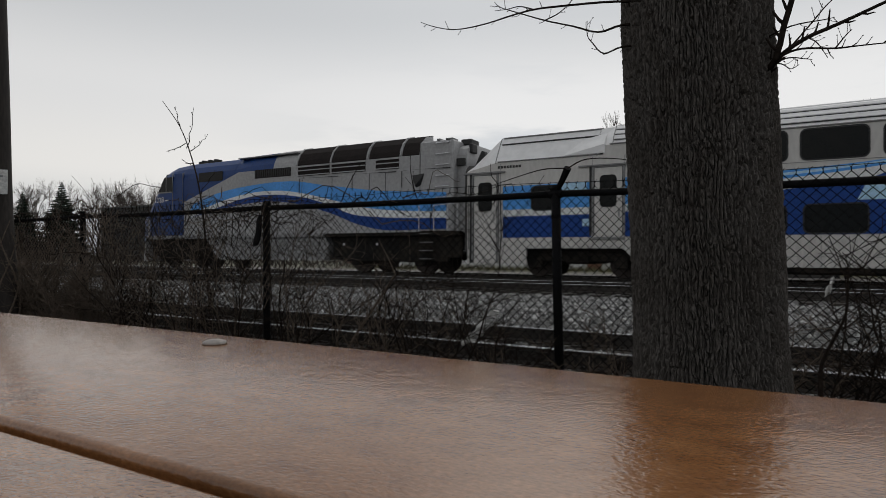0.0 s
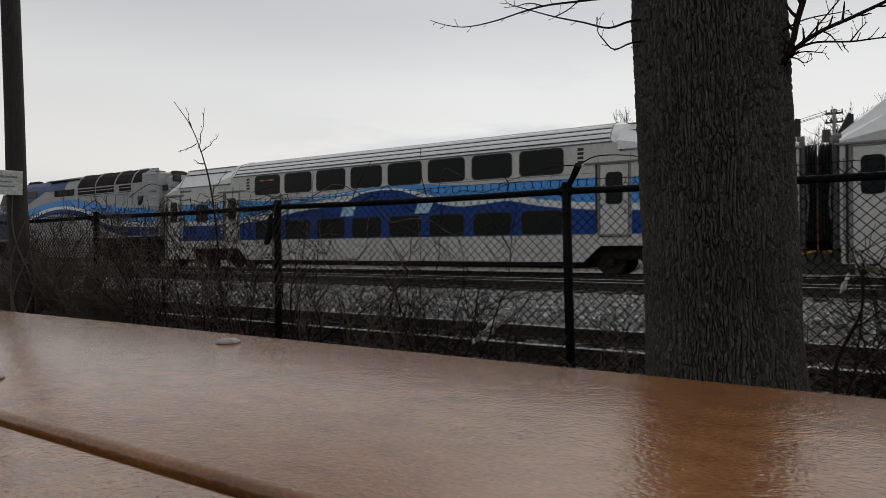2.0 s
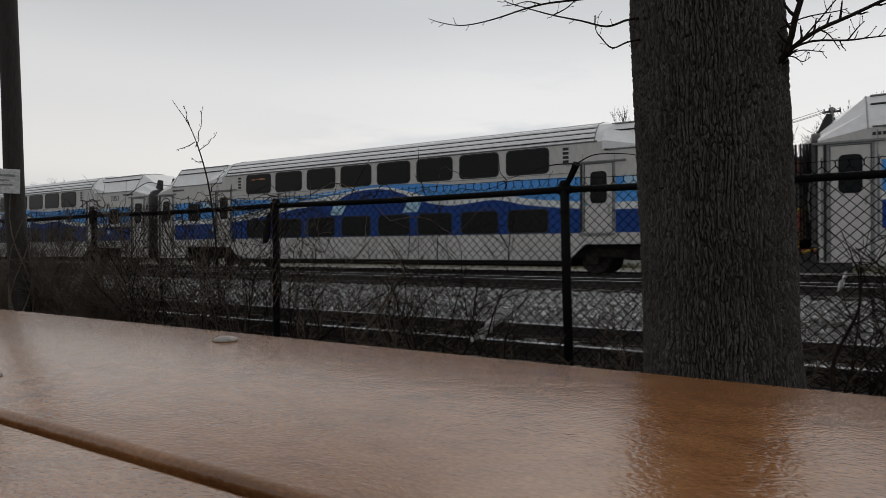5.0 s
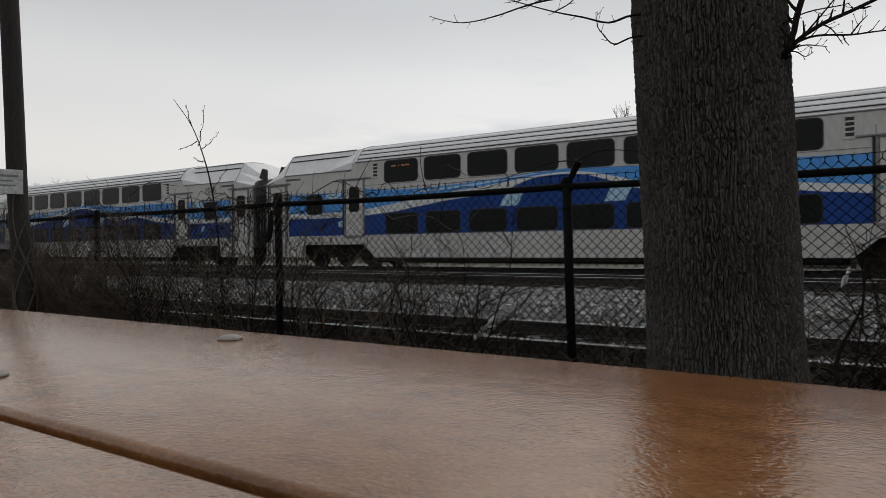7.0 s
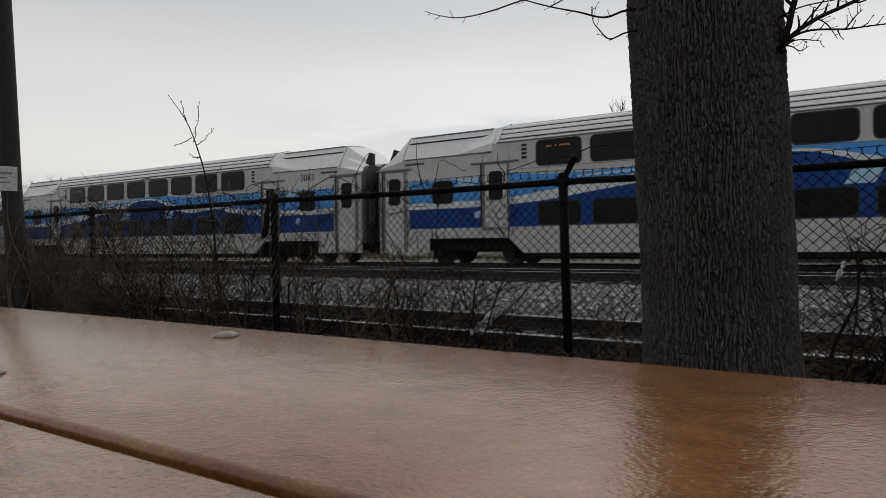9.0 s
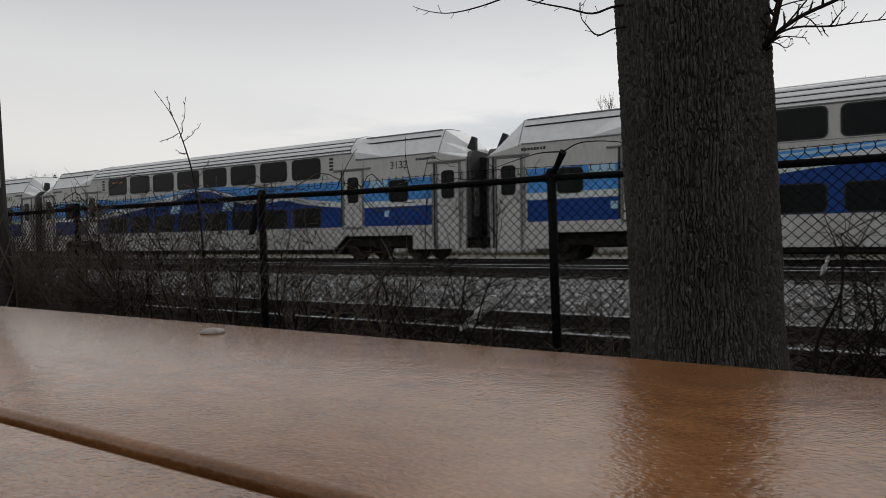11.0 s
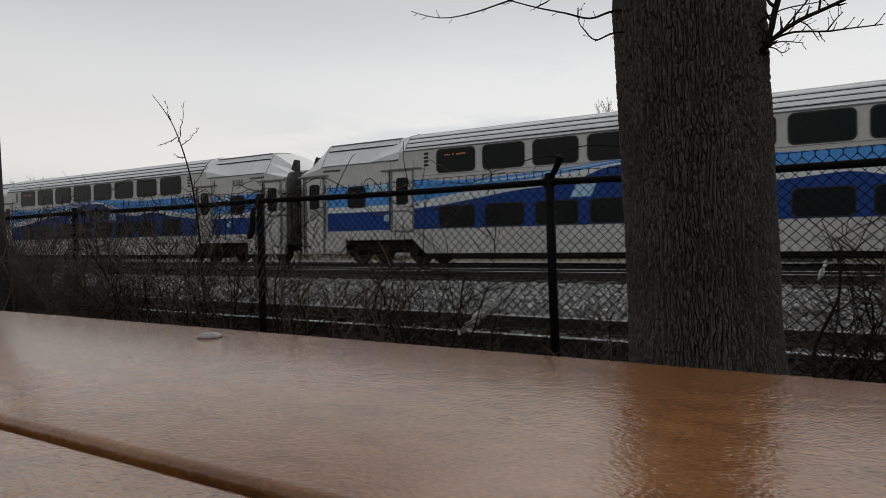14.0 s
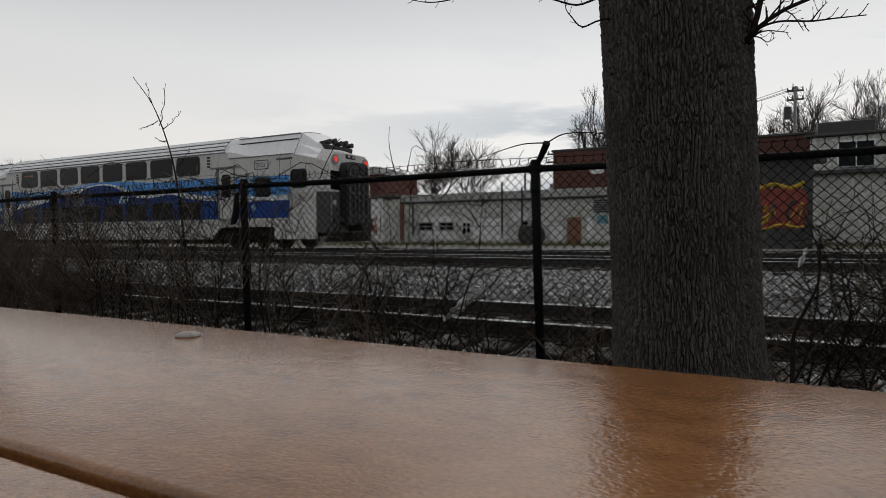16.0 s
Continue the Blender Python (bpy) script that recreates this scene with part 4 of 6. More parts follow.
    part("handrail", Mesh().tube([(-0.90, -0.05, 2.3), (-0.02, -0.05, 2.34)], 0.018, n=6), WLETTER, c)
    for k in range(4):
        part("side_step", Mesh().box(-1.45, -1.05, -0.06, 0.2, 0.5 + k * 0.28, 0.53 + k * 0.28), GREYTRIM, c)
    for k in range(7):
        part("bell", Mesh().disc((-13.5 + 0.2 * k, 0.75, 4.66 + 0.04 * (k % 2)), "z", 0.11, 0.2, 10), SEAM, c)
    # below the frame
    tank = [(-12.30, 1.30), (-5.70, 1.30), (-5.55, 1.0), (-5.75, 0.42), (-11.60, 0.42)]
    tk = part("fuel_tank", Mesh().loft([[(u, y, z) for u, z in tank] for y in (0.10, WIDE - 0.10)], closed=True), LOCO_SKIRT, c)
    for z in (0.62, 0.80, 0.98, 1.14):
        part("tank_rib", Mesh().box(-11.5, -5.9, 0.075, 0.105, z - 0.018, z + 0.018), GREYTRIM, tk)
    part("underframe", Mesh().box(-16.6, -0.3, 0.5, WIDE - 0.5, 0.9, 1.42), UNDER, c)
    part("pilot", Mesh().loft([[(-17.2, 0.5, 0.3), (-17.2, WIDE - 0.5, 0.3), (-17.1, WIDE - 0.5, 1.3), (-17.1, 0.5, 1.3)],
                               [(-16.4, 0.06, 0.3), (-16.4, WIDE - 0.06, 0.3), (-16.4, WIDE - 0.06, 1.35), (-16.4, 0.06, 1.35)]], closed=True), LOCO_SKIRT, c)
    for u in (-4.9, -3.4):
        part("bogie_lamp", Mesh().disc((u, 0.22, 1.02), "y", 0.045, 0.03, 10), WLETTER, c)
    for u0, u1 in ((-5.45, 0.02), (-16.1, -12.5)):
        part("bogie_housing", Mesh().box(u0, u1, 0.22, 0.34, 0.55, 1.40, 0.05).box(u0 + 0.5, u1 - 0.5, 0.2, 0.32, 0.40, 0.62, 0.05), UNDER, c)
    bogie(c, -13.9, base=2.74, r=0.51, heavy=True)
    bogie(c, -3.0, base=2.74, r=0.51, heavy=True)
    return c


# along the track: seconds and the place of the first coach's end
TRAIN_PATH = [(0.0, -9.40), (1.5, -21.39), (3.5, -38.42), (5.0, -51.85), (6.3, -64.05), (7.0, -70.83), (9.0, -90.89), (11.0, -112.1), (12.5, -128.59), (14.5, -151.58), (16.0, -169.40)]


def train_x(t):
    return eased(TRAIN_PATH, [t])[0]


def make_train():
    cars = [build_coach()]
    for k in range(4):
        cars.append(copy_thing(cars[0], Matrix.Identity(4)))
    cars.append(build_coach(cab=True))
    tagged(cars[5], "grey double-deck control coach with red tail lamps")
    for k, num in enumerate(("3053", "3073", "3043", "3132", "3086", "3023")):
        lettering("running_number", num, 0.24 if k == 5 else 0.36, LETTER, cars[k], pose(PITCH - 3.35, -0.008, 3.15))
        if k == 5:
            for a in ((0, 0.72, 0, 0.03), (0, 0.72, 0.33, 0.36), (0, 0.03, 0, 0.36), (0.69, 0.72, 0, 0.36)):
                part("number_border", Mesh().box(PITCH - 3.43 + a[0], PITCH - 3.43 + a[1], -0.01, 0, 3.06 + a[2], 3.06 + a[3]), LETTER, cars[k])
    return [build_locomotive()] + cars


TRAIN = make_train()


def motions():
    times = [0, 0.5, 1, 1.5, 2, 2.5, 3, 3.5, 4, 4.5, 5, 5.5, 6, 6.5, 7, 7.5, 8, 8.5, 9, 9.5, 10, 10.5, 11, 11.5, 12, 12.5, 13, 13.5, 14, 14.5, 15, 15.5, 16]
    for k, car in enumerate(TRAIN):
        x0 = (k - 1) * PITCH if k else 0.1
        walk(car, [(t, pose(train_x(t) + x0, TRACK_Y, RAIL_Z)) for t in times])
        for w in car.children:
            if w.name.startswith("wheelset"):
                r, at = w["radius"], w.location.copy()
                step = [i / FPS for i in range(16 * FPS + 1)]
                xs = eased(TRAIN_PATH, step)
                walk(w, [(t, pose(at.x, at.y, at.z, 0, math.degrees(x / r) % 360.0, 0)) for t, x in zip(step, xs)])


# ---- table ----
TABLE_Z, EDGE_Y = 0.739, 0.215


def table_material():
    m = bpy.data.materials.new("varnished_cedar")
    m.use_nodes = True
    nt = m.node_tree
    p = nt.nodes["Principled BSDF"]
    tc = nt.nodes.new("ShaderNodeTexCoord")
    mp = nt.nodes.new("ShaderNodeMapping")
    mp.inputs["Scale"].default_value = (1.0, 1.6, 1.6)
    nt.links.new(tc.outputs["Object"], mp.inputs[0])
    g = nt.nodes.new("ShaderNodeTexNoise")
    g.inputs["Scale"].default_value, g.inputs["Detail"].default_value = 60.0, 8
    nt.links.new(mp.outputs[0], g.inputs["Vector"])
    pores = nt.nodes.new("ShaderNodeTexNoise")
    pores.inputs["Scale"].default_value, pores.inputs["Detail"].default_value = 620.0, 3
    nt.links.new(mp.outputs[0], pores.inputs["Vector"])
    blot = nt.nodes.new("ShaderNodeTexNoise")
    blot.inputs["Scale"].default_value, blot.inputs["Detail"].default_value = 190.0, 5
    nt.links.new(tc.outputs["Object"], blot.inputs["Vector"])
    col = ramp(nt.nodes, [(0.30, (0.18, 0.074, 0.028)), (0.5, (0.235, 0.104, 0.040)), (0.72, (0.28, 0.130, 0.052))])
    nt.links.new(g.outputs["Fac"], col.inputs[0])
    fleck = ramp(nt.nodes, [(0.36, (0.84, 0.83, 0.82)), (0.52, (1.0, 1.0, 1.0)), (0.70, (1.2, 1.2, 1.2))])
    nt.links.new(pores.outputs["Fac"], fleck.inputs[0])
    # grey weather stains in the varnish
    worn = nt.nodes.new("ShaderNodeTexNoise")
    worn.inputs["Scale"].default_value, worn.inputs["Detail"].default_value = 9.0, 7
    nt.links.new(mp.outputs[0], worn.inputs["Vector"])
    wear = ramp(nt.nodes, [(0.30, (0.62, 0.63, 0.65)), (0.40, (1.0, 1.0, 1.0))])
    nt.links.new(worn.outputs["Fac"], wear.inputs[0])
    last = col.outputs[0]
    for n in (fleck, wear):
        mx = nt.nodes.new("ShaderNodeMixRGB")
        mx.blend_type = "MULTIPLY"
        mx.inputs[0].default_value = 1.0
        nt.links.new(last, mx.inputs[1])
        nt.links.new(n.outputs[0], mx.inputs[2])
        last = mx.outputs[0]
    nt.links.new(last, p.inputs["Base Color"])
    rg = nt.nodes.new("ShaderNodeMapRange")
    rg.inputs["From Min"].default_value, rg.inputs["From Max"].default_value = 0.3, 0.7
    rg.inputs["To Min"].default_value, rg.inputs["To Max"].default_value = 0.11, 0.20
    nt.links.new(blot.outputs["Fac"], rg.inputs["Value"])
    nt.links.new(rg.outputs[0], p.inputs["Roughness"])
    p.inputs["Specular IOR Level"].default_value = 0.48
    p.inputs["Coat Weight"].default_value, p.inputs["Coat Roughness"].default_value = 0.12, 0.14
    b = nt.nodes.new("ShaderNodeBump")
    b.inputs["Strength"].default_value, b.inputs["Distance"].default_value = 0.42, 0.00040
    add = nt.nodes.new("ShaderNodeMath")
    add.operation = "ADD"
    nt.links.new(pores.outputs["Fac"], add.inputs[0])
    nt.links.new(blot.outputs["Fac"], add.inputs[1])
    nt.links.new(add.outputs[0], b.inputs["Height"])
    nt.links.new(b.outputs[0], p.inputs["Normal"])
    return m


CEDAR = table_material()
# dark strip set between the boards: the shade of the gap put in as colour
GAP_SHADE = mat("joint_shade", (0.030, 0.014, 0.008), 0.95, spec=0.05, var=0.5, scale=30, fine=200)


def plank_mesh(x0, x1, y0, y1, z0, z1, r=0.0022):
    """A board with rounded long edges."""
    ring = []
    for cy, cz, s in ((y1 - r, z1 - r, 0), (y0 + r, z1 - r, 1), (y0 + r, z0 + r, 2), (y1 - r, z0 + r, 3)):
        for i in range(5):
            a = (s + i / 4) * math.pi / 2
            ring.append((cy + r * math.cos(a), cz + r * math.sin(a)))
    return Mesh().loft([[(x, y, z) for y, z in ring] for x in np.linspace(x0, x1, 5)], closed=True)


def build_table():
    t = thing("picnic_table", "varnished brown wooden picnic table with round bolt heads", "picnic table", (0, 0, 0))
    y1 = EDGE_Y
    for k in range(5):
        part("board", plank_mesh(-1.35, 0.55, y1 - 0.1388, y1, TABLE_Z - 0.038, TABLE_Z), CEDAR, t, smooth=True)
        part("gap_dirt", Mesh().box(-1.34, 0.54, y1 - 0.1426, y1 - 0.1389, TABLE_Z - 0.02, TABLE_Z - 0.0040), GAP_SHADE, t)
        y1 -= 0.1427
    for x in (-1.0, -0.262, 0.35):
        part("cross_batten", Mesh().box(x - 0.045, x + 0.045, -0.50, 0.18, TABLE_Z - 0.078, TABLE_Z - 0.040, 0.004), CEDAR, t)
    for x in (-1.0, 0.35):
        for s in (-1, 1):
            yc = -0.16
            m = Mesh().add([(x - 0.045, yc + s * 0.18 - 0.045, TABLE_Z - 0.08), (x + 0.045, yc + s * 0.18 - 0.045, TABLE_Z - 0.08), (x + 0.045, yc + s * 0.18 + 0.045, TABLE_Z - 0.08), (x - 0.045, yc + s * 0.18 + 0.045, TABLE_Z - 0.08),
                            (x - 0.045, yc + s * 0.30 - 0.045, 0.0), (x + 0.045, yc + s * 0.30 - 0.045, 0.0), (x + 0.045, yc + s * 0.30 + 0.045, 0.0), (x - 0.045, yc + s * 0.30 + 0.045, 0.0)],
                           [(0, 1, 2, 3), (7, 6, 5, 4), (0, 4, 5, 1), (1, 5, 6, 2), (2, 6, 7, 3), (3, 7, 4, 0)])
            part("leg", m, CEDAR, t)
    # domed bolt heads
    for x, y in ((-0.2305, 0.1905), (-0.2310, 0.0935), (-0.2310, -0.04)):
        prof = [(0.0056, 0.0), (0.0057, 0.0004), (0.0050, 0.0012), (0.0036, 0.0018), (0.0020, 0.0021), (0.0002, 0.0022)]
        rings = [[(x + r * math.cos(a), y + r * math.sin(a), TABLE_Z + z) for a in np.arange(20) * math.pi / 10] for r, z in prof]
        part("bolt_head", Mesh().loft(rings, closed=True), BOLT, t, "domed metal bolt head", smooth=True)


build_table()

# ---- near tree ----
TRUNK = [(0.0, -0.245, 2.62), (0.3, -0.272, 2.61), (0.9, -0.292, 2.6), (1.9, -0.334, 2.6), (3.2, -0.37, 2.6), (4.5, -0.36, 2.62)]


def trunk_at(z):
    zs = [p[0] for p in TRUNK]
    return np.interp(z, zs, [p[1] for p in TRUNK]), np.interp(z, zs, [p[2] for p in TRUNK])


def trunk_radius(z):
    return float(np.interp(z, [-0.1, 0.1, 0.28, 0.5, 1.7, 3.2, 4.5], [0.36, 0.312, 0.292, 0.284, 0.286, 0.25, 0.15]))


def bark_depth(px, py, z):
    """How far the bark lies below its outermost ridges: long plates parted by narrow fissures."""
    w1 = noise.noise(Vector((px * 3.0, py * 3.0, z * 5.0)))
    w2 = noise.noise(Vector((px * 9.0, py * 9.0, z * 16.0 + 7)))
    q = Vector((px * 19.0 + 0.8 * w1 + 0.35 * w2, py * 19.0 + 0.8 * w1 - 0.35 * w2, z * 5.2 + 1.2 * w2))
    d, _ = noise.voronoi(q)
    main = math.exp(-((d[1] - d[0]) / 0.14) ** 2)
    q = Vector((px * 40.0 + 0.6 * w2, py * 40.0, z * 26.0 + 3 + w1 * 2))
    d, _ = noise.voronoi(q)
    crack = math.exp(-((d[1] - d[0]) / 0.13) ** 2)
    rough = noise.noise(Vector((px * 70, py * 70, z * 60))) + 0.6 * noise.noise(Vector((px * 30, py * 30, z * 9)))
    return 0.016 * main + 0.006 * crack + 0.0040 * rough + 0.004 * w1 + 0.003


def build_near_tree():
    tr = thing("oak_tree", "large bare tree trunk with deeply furrowed grey bark", "tree")
    zs = [-0.12, -0.05, 0.02, 0.08, 0.14] + list(np.arange(0.18, 2.04, 0.0062)) + list(np.arange(2.1, 4.5, 0.06))
    ang = list(np.linspace(radians(168), radians(372), 470, endpoint=False)) + list(np.linspace(radians(12), radians(168), 60, endpoint=False))
    na = len(ang)
    vs = []
    for z in zs:
        cx, cy = trunk_at(z)
        r0 = trunk_radius(z)
        for a in ang:
            px, py = math.cos(a), math.sin(a)
            r = r0 * (1 + 0.012 * math.cos(3 * a + 1.0)) - bark_depth(px, py, z)
            vs.append((cx + r * px, cy + r * py, z))
    fs = []
    for j in range(len(zs) - 1):
        for i in range(na):
            i2 = (i + 1) % na
            fs.append((j * na + i, j * na + i2, (j + 1) * na + i2, (j + 1) * na + i))
    m = Mesh()
    m.v, m.f, m.m = vs, fs, [0] * len(fs)
    part("trunk", m, BARK, tr)
    return tr


def wander(p, d, length, n, bend, r):
    """A crooked line from p in direction d."""
    pts, d = [np.array(p, float)], np.array(d, float)
    d /= np.linalg.norm(d)
    for _ in range(n):
        d = d + r.normal(0, bend, 3)
        d /= np.linalg.norm(d)
        pts.append(pts[-1] + d * length / n)
    return pts


def budded(m, pts, r0, r1, r, side=0.0, every=2, n=5, bud=0.004):
    """A twig with short spurs and buds."""
    m.tube(pts, r0, r1, n=n)
    for i in range(1, len(pts) - 1, every):
        d = pts[i + 1] - pts[i]
        d /= np.linalg.norm(d)
        s = np.cross(d, (0, 1, 0)) * (1 if r.random() < 0.6 else -1) + d * 0.8 + r.normal(0, 0.2, 3)
        s /= np.linalg.norm(s)
        L = side * r.uniform(0.4, 1.2)
        q = [pts[i], pts[i] + s * L * 0.5, pts[i] + s * L + np.array([0, 0, 0.25 * L])]
        rr = r1 + (r0 - r1) * 0.3
        m.tube(q, rr * 0.7, rr * 0.35, n=4)
        m.tube([q[-1], q[-1] + (q[-1] - q[-2]) * 0.02 + s * bud * 2], bud * 0.8, bud * 0.2, n=5)


def smooth_path(pts, k=5):
    P = np.array(pts, float)
    t = np.arange(len(P))
    q = np.linspace(0, len(P) - 1, (len(P) - 1) * k + 1)
    return [np.array([eased(list(zip(t, P[:, a])), [x])[0] for a in range(3)]) for x in q]


def build_near_branches(tr):
    r = np.random.default_rng(11)
    Y = 2.45
    # drooping boughs on one side
    for pts, r0, r1, side in (
            ([(-0.45, 2.5, 1.79), (-0.582, 2.4, 1.796), (-0.837, 2.4, 1.827), (-0.936, 2.4, 1.834), (-1.027, 2.4, 1.83), (-1.148, 2.4, 1.817), (-1.261, 2.4, 1.814), (-1.349, 2.4, 1.825), (-1.439, 2.4, 1.856), (-1.502, 2.4, 1.886)], 0.0055, 0.0014, 0.028),
            ([(-0.45, 2.5, 1.72), (-0.565, 2.4, 1.699), (-0.66, 2.4, 1.688), (-0.765, 2.4, 1.731), (-0.886, 2.4, 1.778), (-1.027, 2.4, 1.843), (-1.094, 2.4, 1.876), (-1.121, 2.4, 1.904)], 0.0055, 0.0013, 0.035),
            ([(-0.45, 2.5, 1.63), (-0.561, 2.4, 1.613), (-0.638, 2.4, 1.598), (-0.683, 2.4, 1.646), (-0.706, 2.4, 1.685), (-0.706, 2.4, 1.742)], 0.0045, 0.0012, 0.03),
            ([(-0.886, 2.4, 1.778), (-0.82, 2.4, 1.80), (-0.76, 2.4, 1.85), (-0.72, 2.4, 1.91)], 0.003, 0.0012, 0.03),
            ([(-0.936, 2.4, 1.834), (-1.0, 2.4, 1.86), (-1.06, 2.4, 1.86), (-1.12, 2.4, 1.865)], 0.003, 0.0012, 0.02)):
        b = Mesh()
        budded(b, smooth_path(pts, 4), r0, r1, r, side, 3, 5, 0.0028)
        part("branch", b, TWIG, tr, "thin bare branch with small buds")
    # the forked bough on the other side
    for pts, r0, r1, side in (
            ([(-0.08, 2.52, 1.46), (-0.036, 2.45, 1.50), (-0.015, 2.45, 1.593), (0.011, 2.45, 1.687), (0.05, 2.45, 1.85)], 0.013, 0.009, 0.05),
            ([(-0.08, 2.52, 1.47), (-0.007, 2.45, 1.515), (0.061, 2.45, 1.555), (0.142, 2.45, 1.582), (0.248, 2.45, 1.621), (0.40, 2.45, 1.68)], 0.0095, 0.005, 0.07),
            ([(-0.08, 2.52, 1.48), (-0.02, 2.45, 1.502), (0.044, 2.45, 1.518), (0.142, 2.45, 1.503), (0.205, 2.45, 1.501), (0.30, 2.45, 1.497)], 0.0055, 0.002, 0.05),
            ([(-0.07, 2.52, 1.50), (-0.02, 2.45, 1.475), (0.01, 2.45, 1.452), (0.035, 2.45, 1.464)], 0.003, 0.0012, 0.03),
            ([(-0.07, 2.52, 1.49), (0.0, 2.45, 1.492), (0.05, 2.45, 1.482), (0.075, 2.45, 1.475)], 0.003, 0.0012, 0.03),
            ([(-0.09, 2.52, 1.59), (0.01, 2.45, 1.604), (0.11, 2.45, 1.608), (0.142, 2.45, 1.611)], 0.0035, 0.0012, 0.04),
            ([(0.01, 2.45, 1.53), (0.07, 2.45, 1.60), (0.12, 2.45, 1.66), (0.17, 2.45, 1.70)], 0.0035, 0.0014, 0.05),
            ([(0.142, 2.45, 1.503), (0.17, 2.45, 1.54), (0.19, 2.45, 1.56)], 0.003, 0.0012, 0.03),
            ([(0.061, 2.45, 1.555), (0.09, 2.45, 1.53), (0.12, 2.45, 1.475)], 0.003, 0.0012, 0.03)):
        b = Mesh()
        budded(b, smooth_path(pts, 4), r0, r1, r, side, 2, 5, 0.0028)
        part("branch", b, TWIG, tr, "bare forked bough with small buds")
    # the crown above, out of the camera's sight
    for k in range(9):
        a = k * 2.4
        z = 3.0 + 0.16 * k
        cx, cy = trunk_at(z)
        b = Mesh()
        main = wander((cx, cy, z), (math.cos(a), math.sin(a), 0.9), 2.2, 8, 0.18, r)
        b.tube(main, 0.06, 0.015, n=6)
        for i in range(2, 8):
            b.tube(wander(main[i], r.normal(0, 1, 3) + (0, 0, 0.8), 0.9, 5, 0.25, r), 0.014, 0.004, n=4)
        part("branch", b, TWIG, tr)


NEAR_TREE = build_near_tree()
build_near_branches(NEAR_TREE)

# ---- pole beside the fence ----
def build_pole():
    p = thing("utility_pole", "leaning weathered wooden pole wound with vines", "utility pole")
    pts = [(x, 4.05, z) for z, x in ((-0.4, -8.90), (0.5, -8.99), (1.5, -9.13), (3.0, -9.25), (6.0, -9.52))]
    m = Mesh()
    P = smooth_path(pts, 8)
    m.tube(P, 0.128, 0.112, n=18)
    part("shaft", m, POLEWOOD, p, smooth=True)
    r = np.random.default_rng(4)
    for k in range(9):
        a0 = r.uniform(0, 6.28)
        q = []
        for z in np.arange(-0.3, r.uniform(0.7, 1.7), 0.08):
            a = a0 + 1.2 * math.sin(z * 2.3 + k)
            i = int(np.clip((z + 0.4) / 6.4 * (len(P) - 1), 0, len(P) - 1))
            q.append((P[i][0] + 0.135 * math.cos(a), P[i][1] + 0.135 * math.sin(a), z))
        part("vine", Mesh().tube(q, 0.014, 0.006, n=5), VINE, p)
    s = thing("notice_board", "small faded white notice board fixed to the pole", "sign", (-8.93, 3.86, 1.72))
    part("panel", Mesh().box(-0.15, 0.15, -0.012, 0.0, -0.16, 0.16, 0.004), SIGNMAT, s)
    part("text_bar", Mesh().box(-0.11, 0.10, -0.016, -0.011, 0.06, 0.09).box(-0.11, 0.04, -0.016, -0.011, 0.0, 0.02).box(-0.11, 0.07, -0.016, -0.011, -0.06, -0.04), GREYTRIM, s)
    s.rotation_euler[2] = radians(62)


build_pole()

# ---- fence ----
FENCE_Y, FENCE_TOP = 4.5, 1.275
POSTS = [-17.5, -14.35, -11.2, -8.03, -4.69, -1.57, 1.55, 4.65]


def post_lean(x):
    return 0.055 + 0.02 * math.sin(x * 1.7)


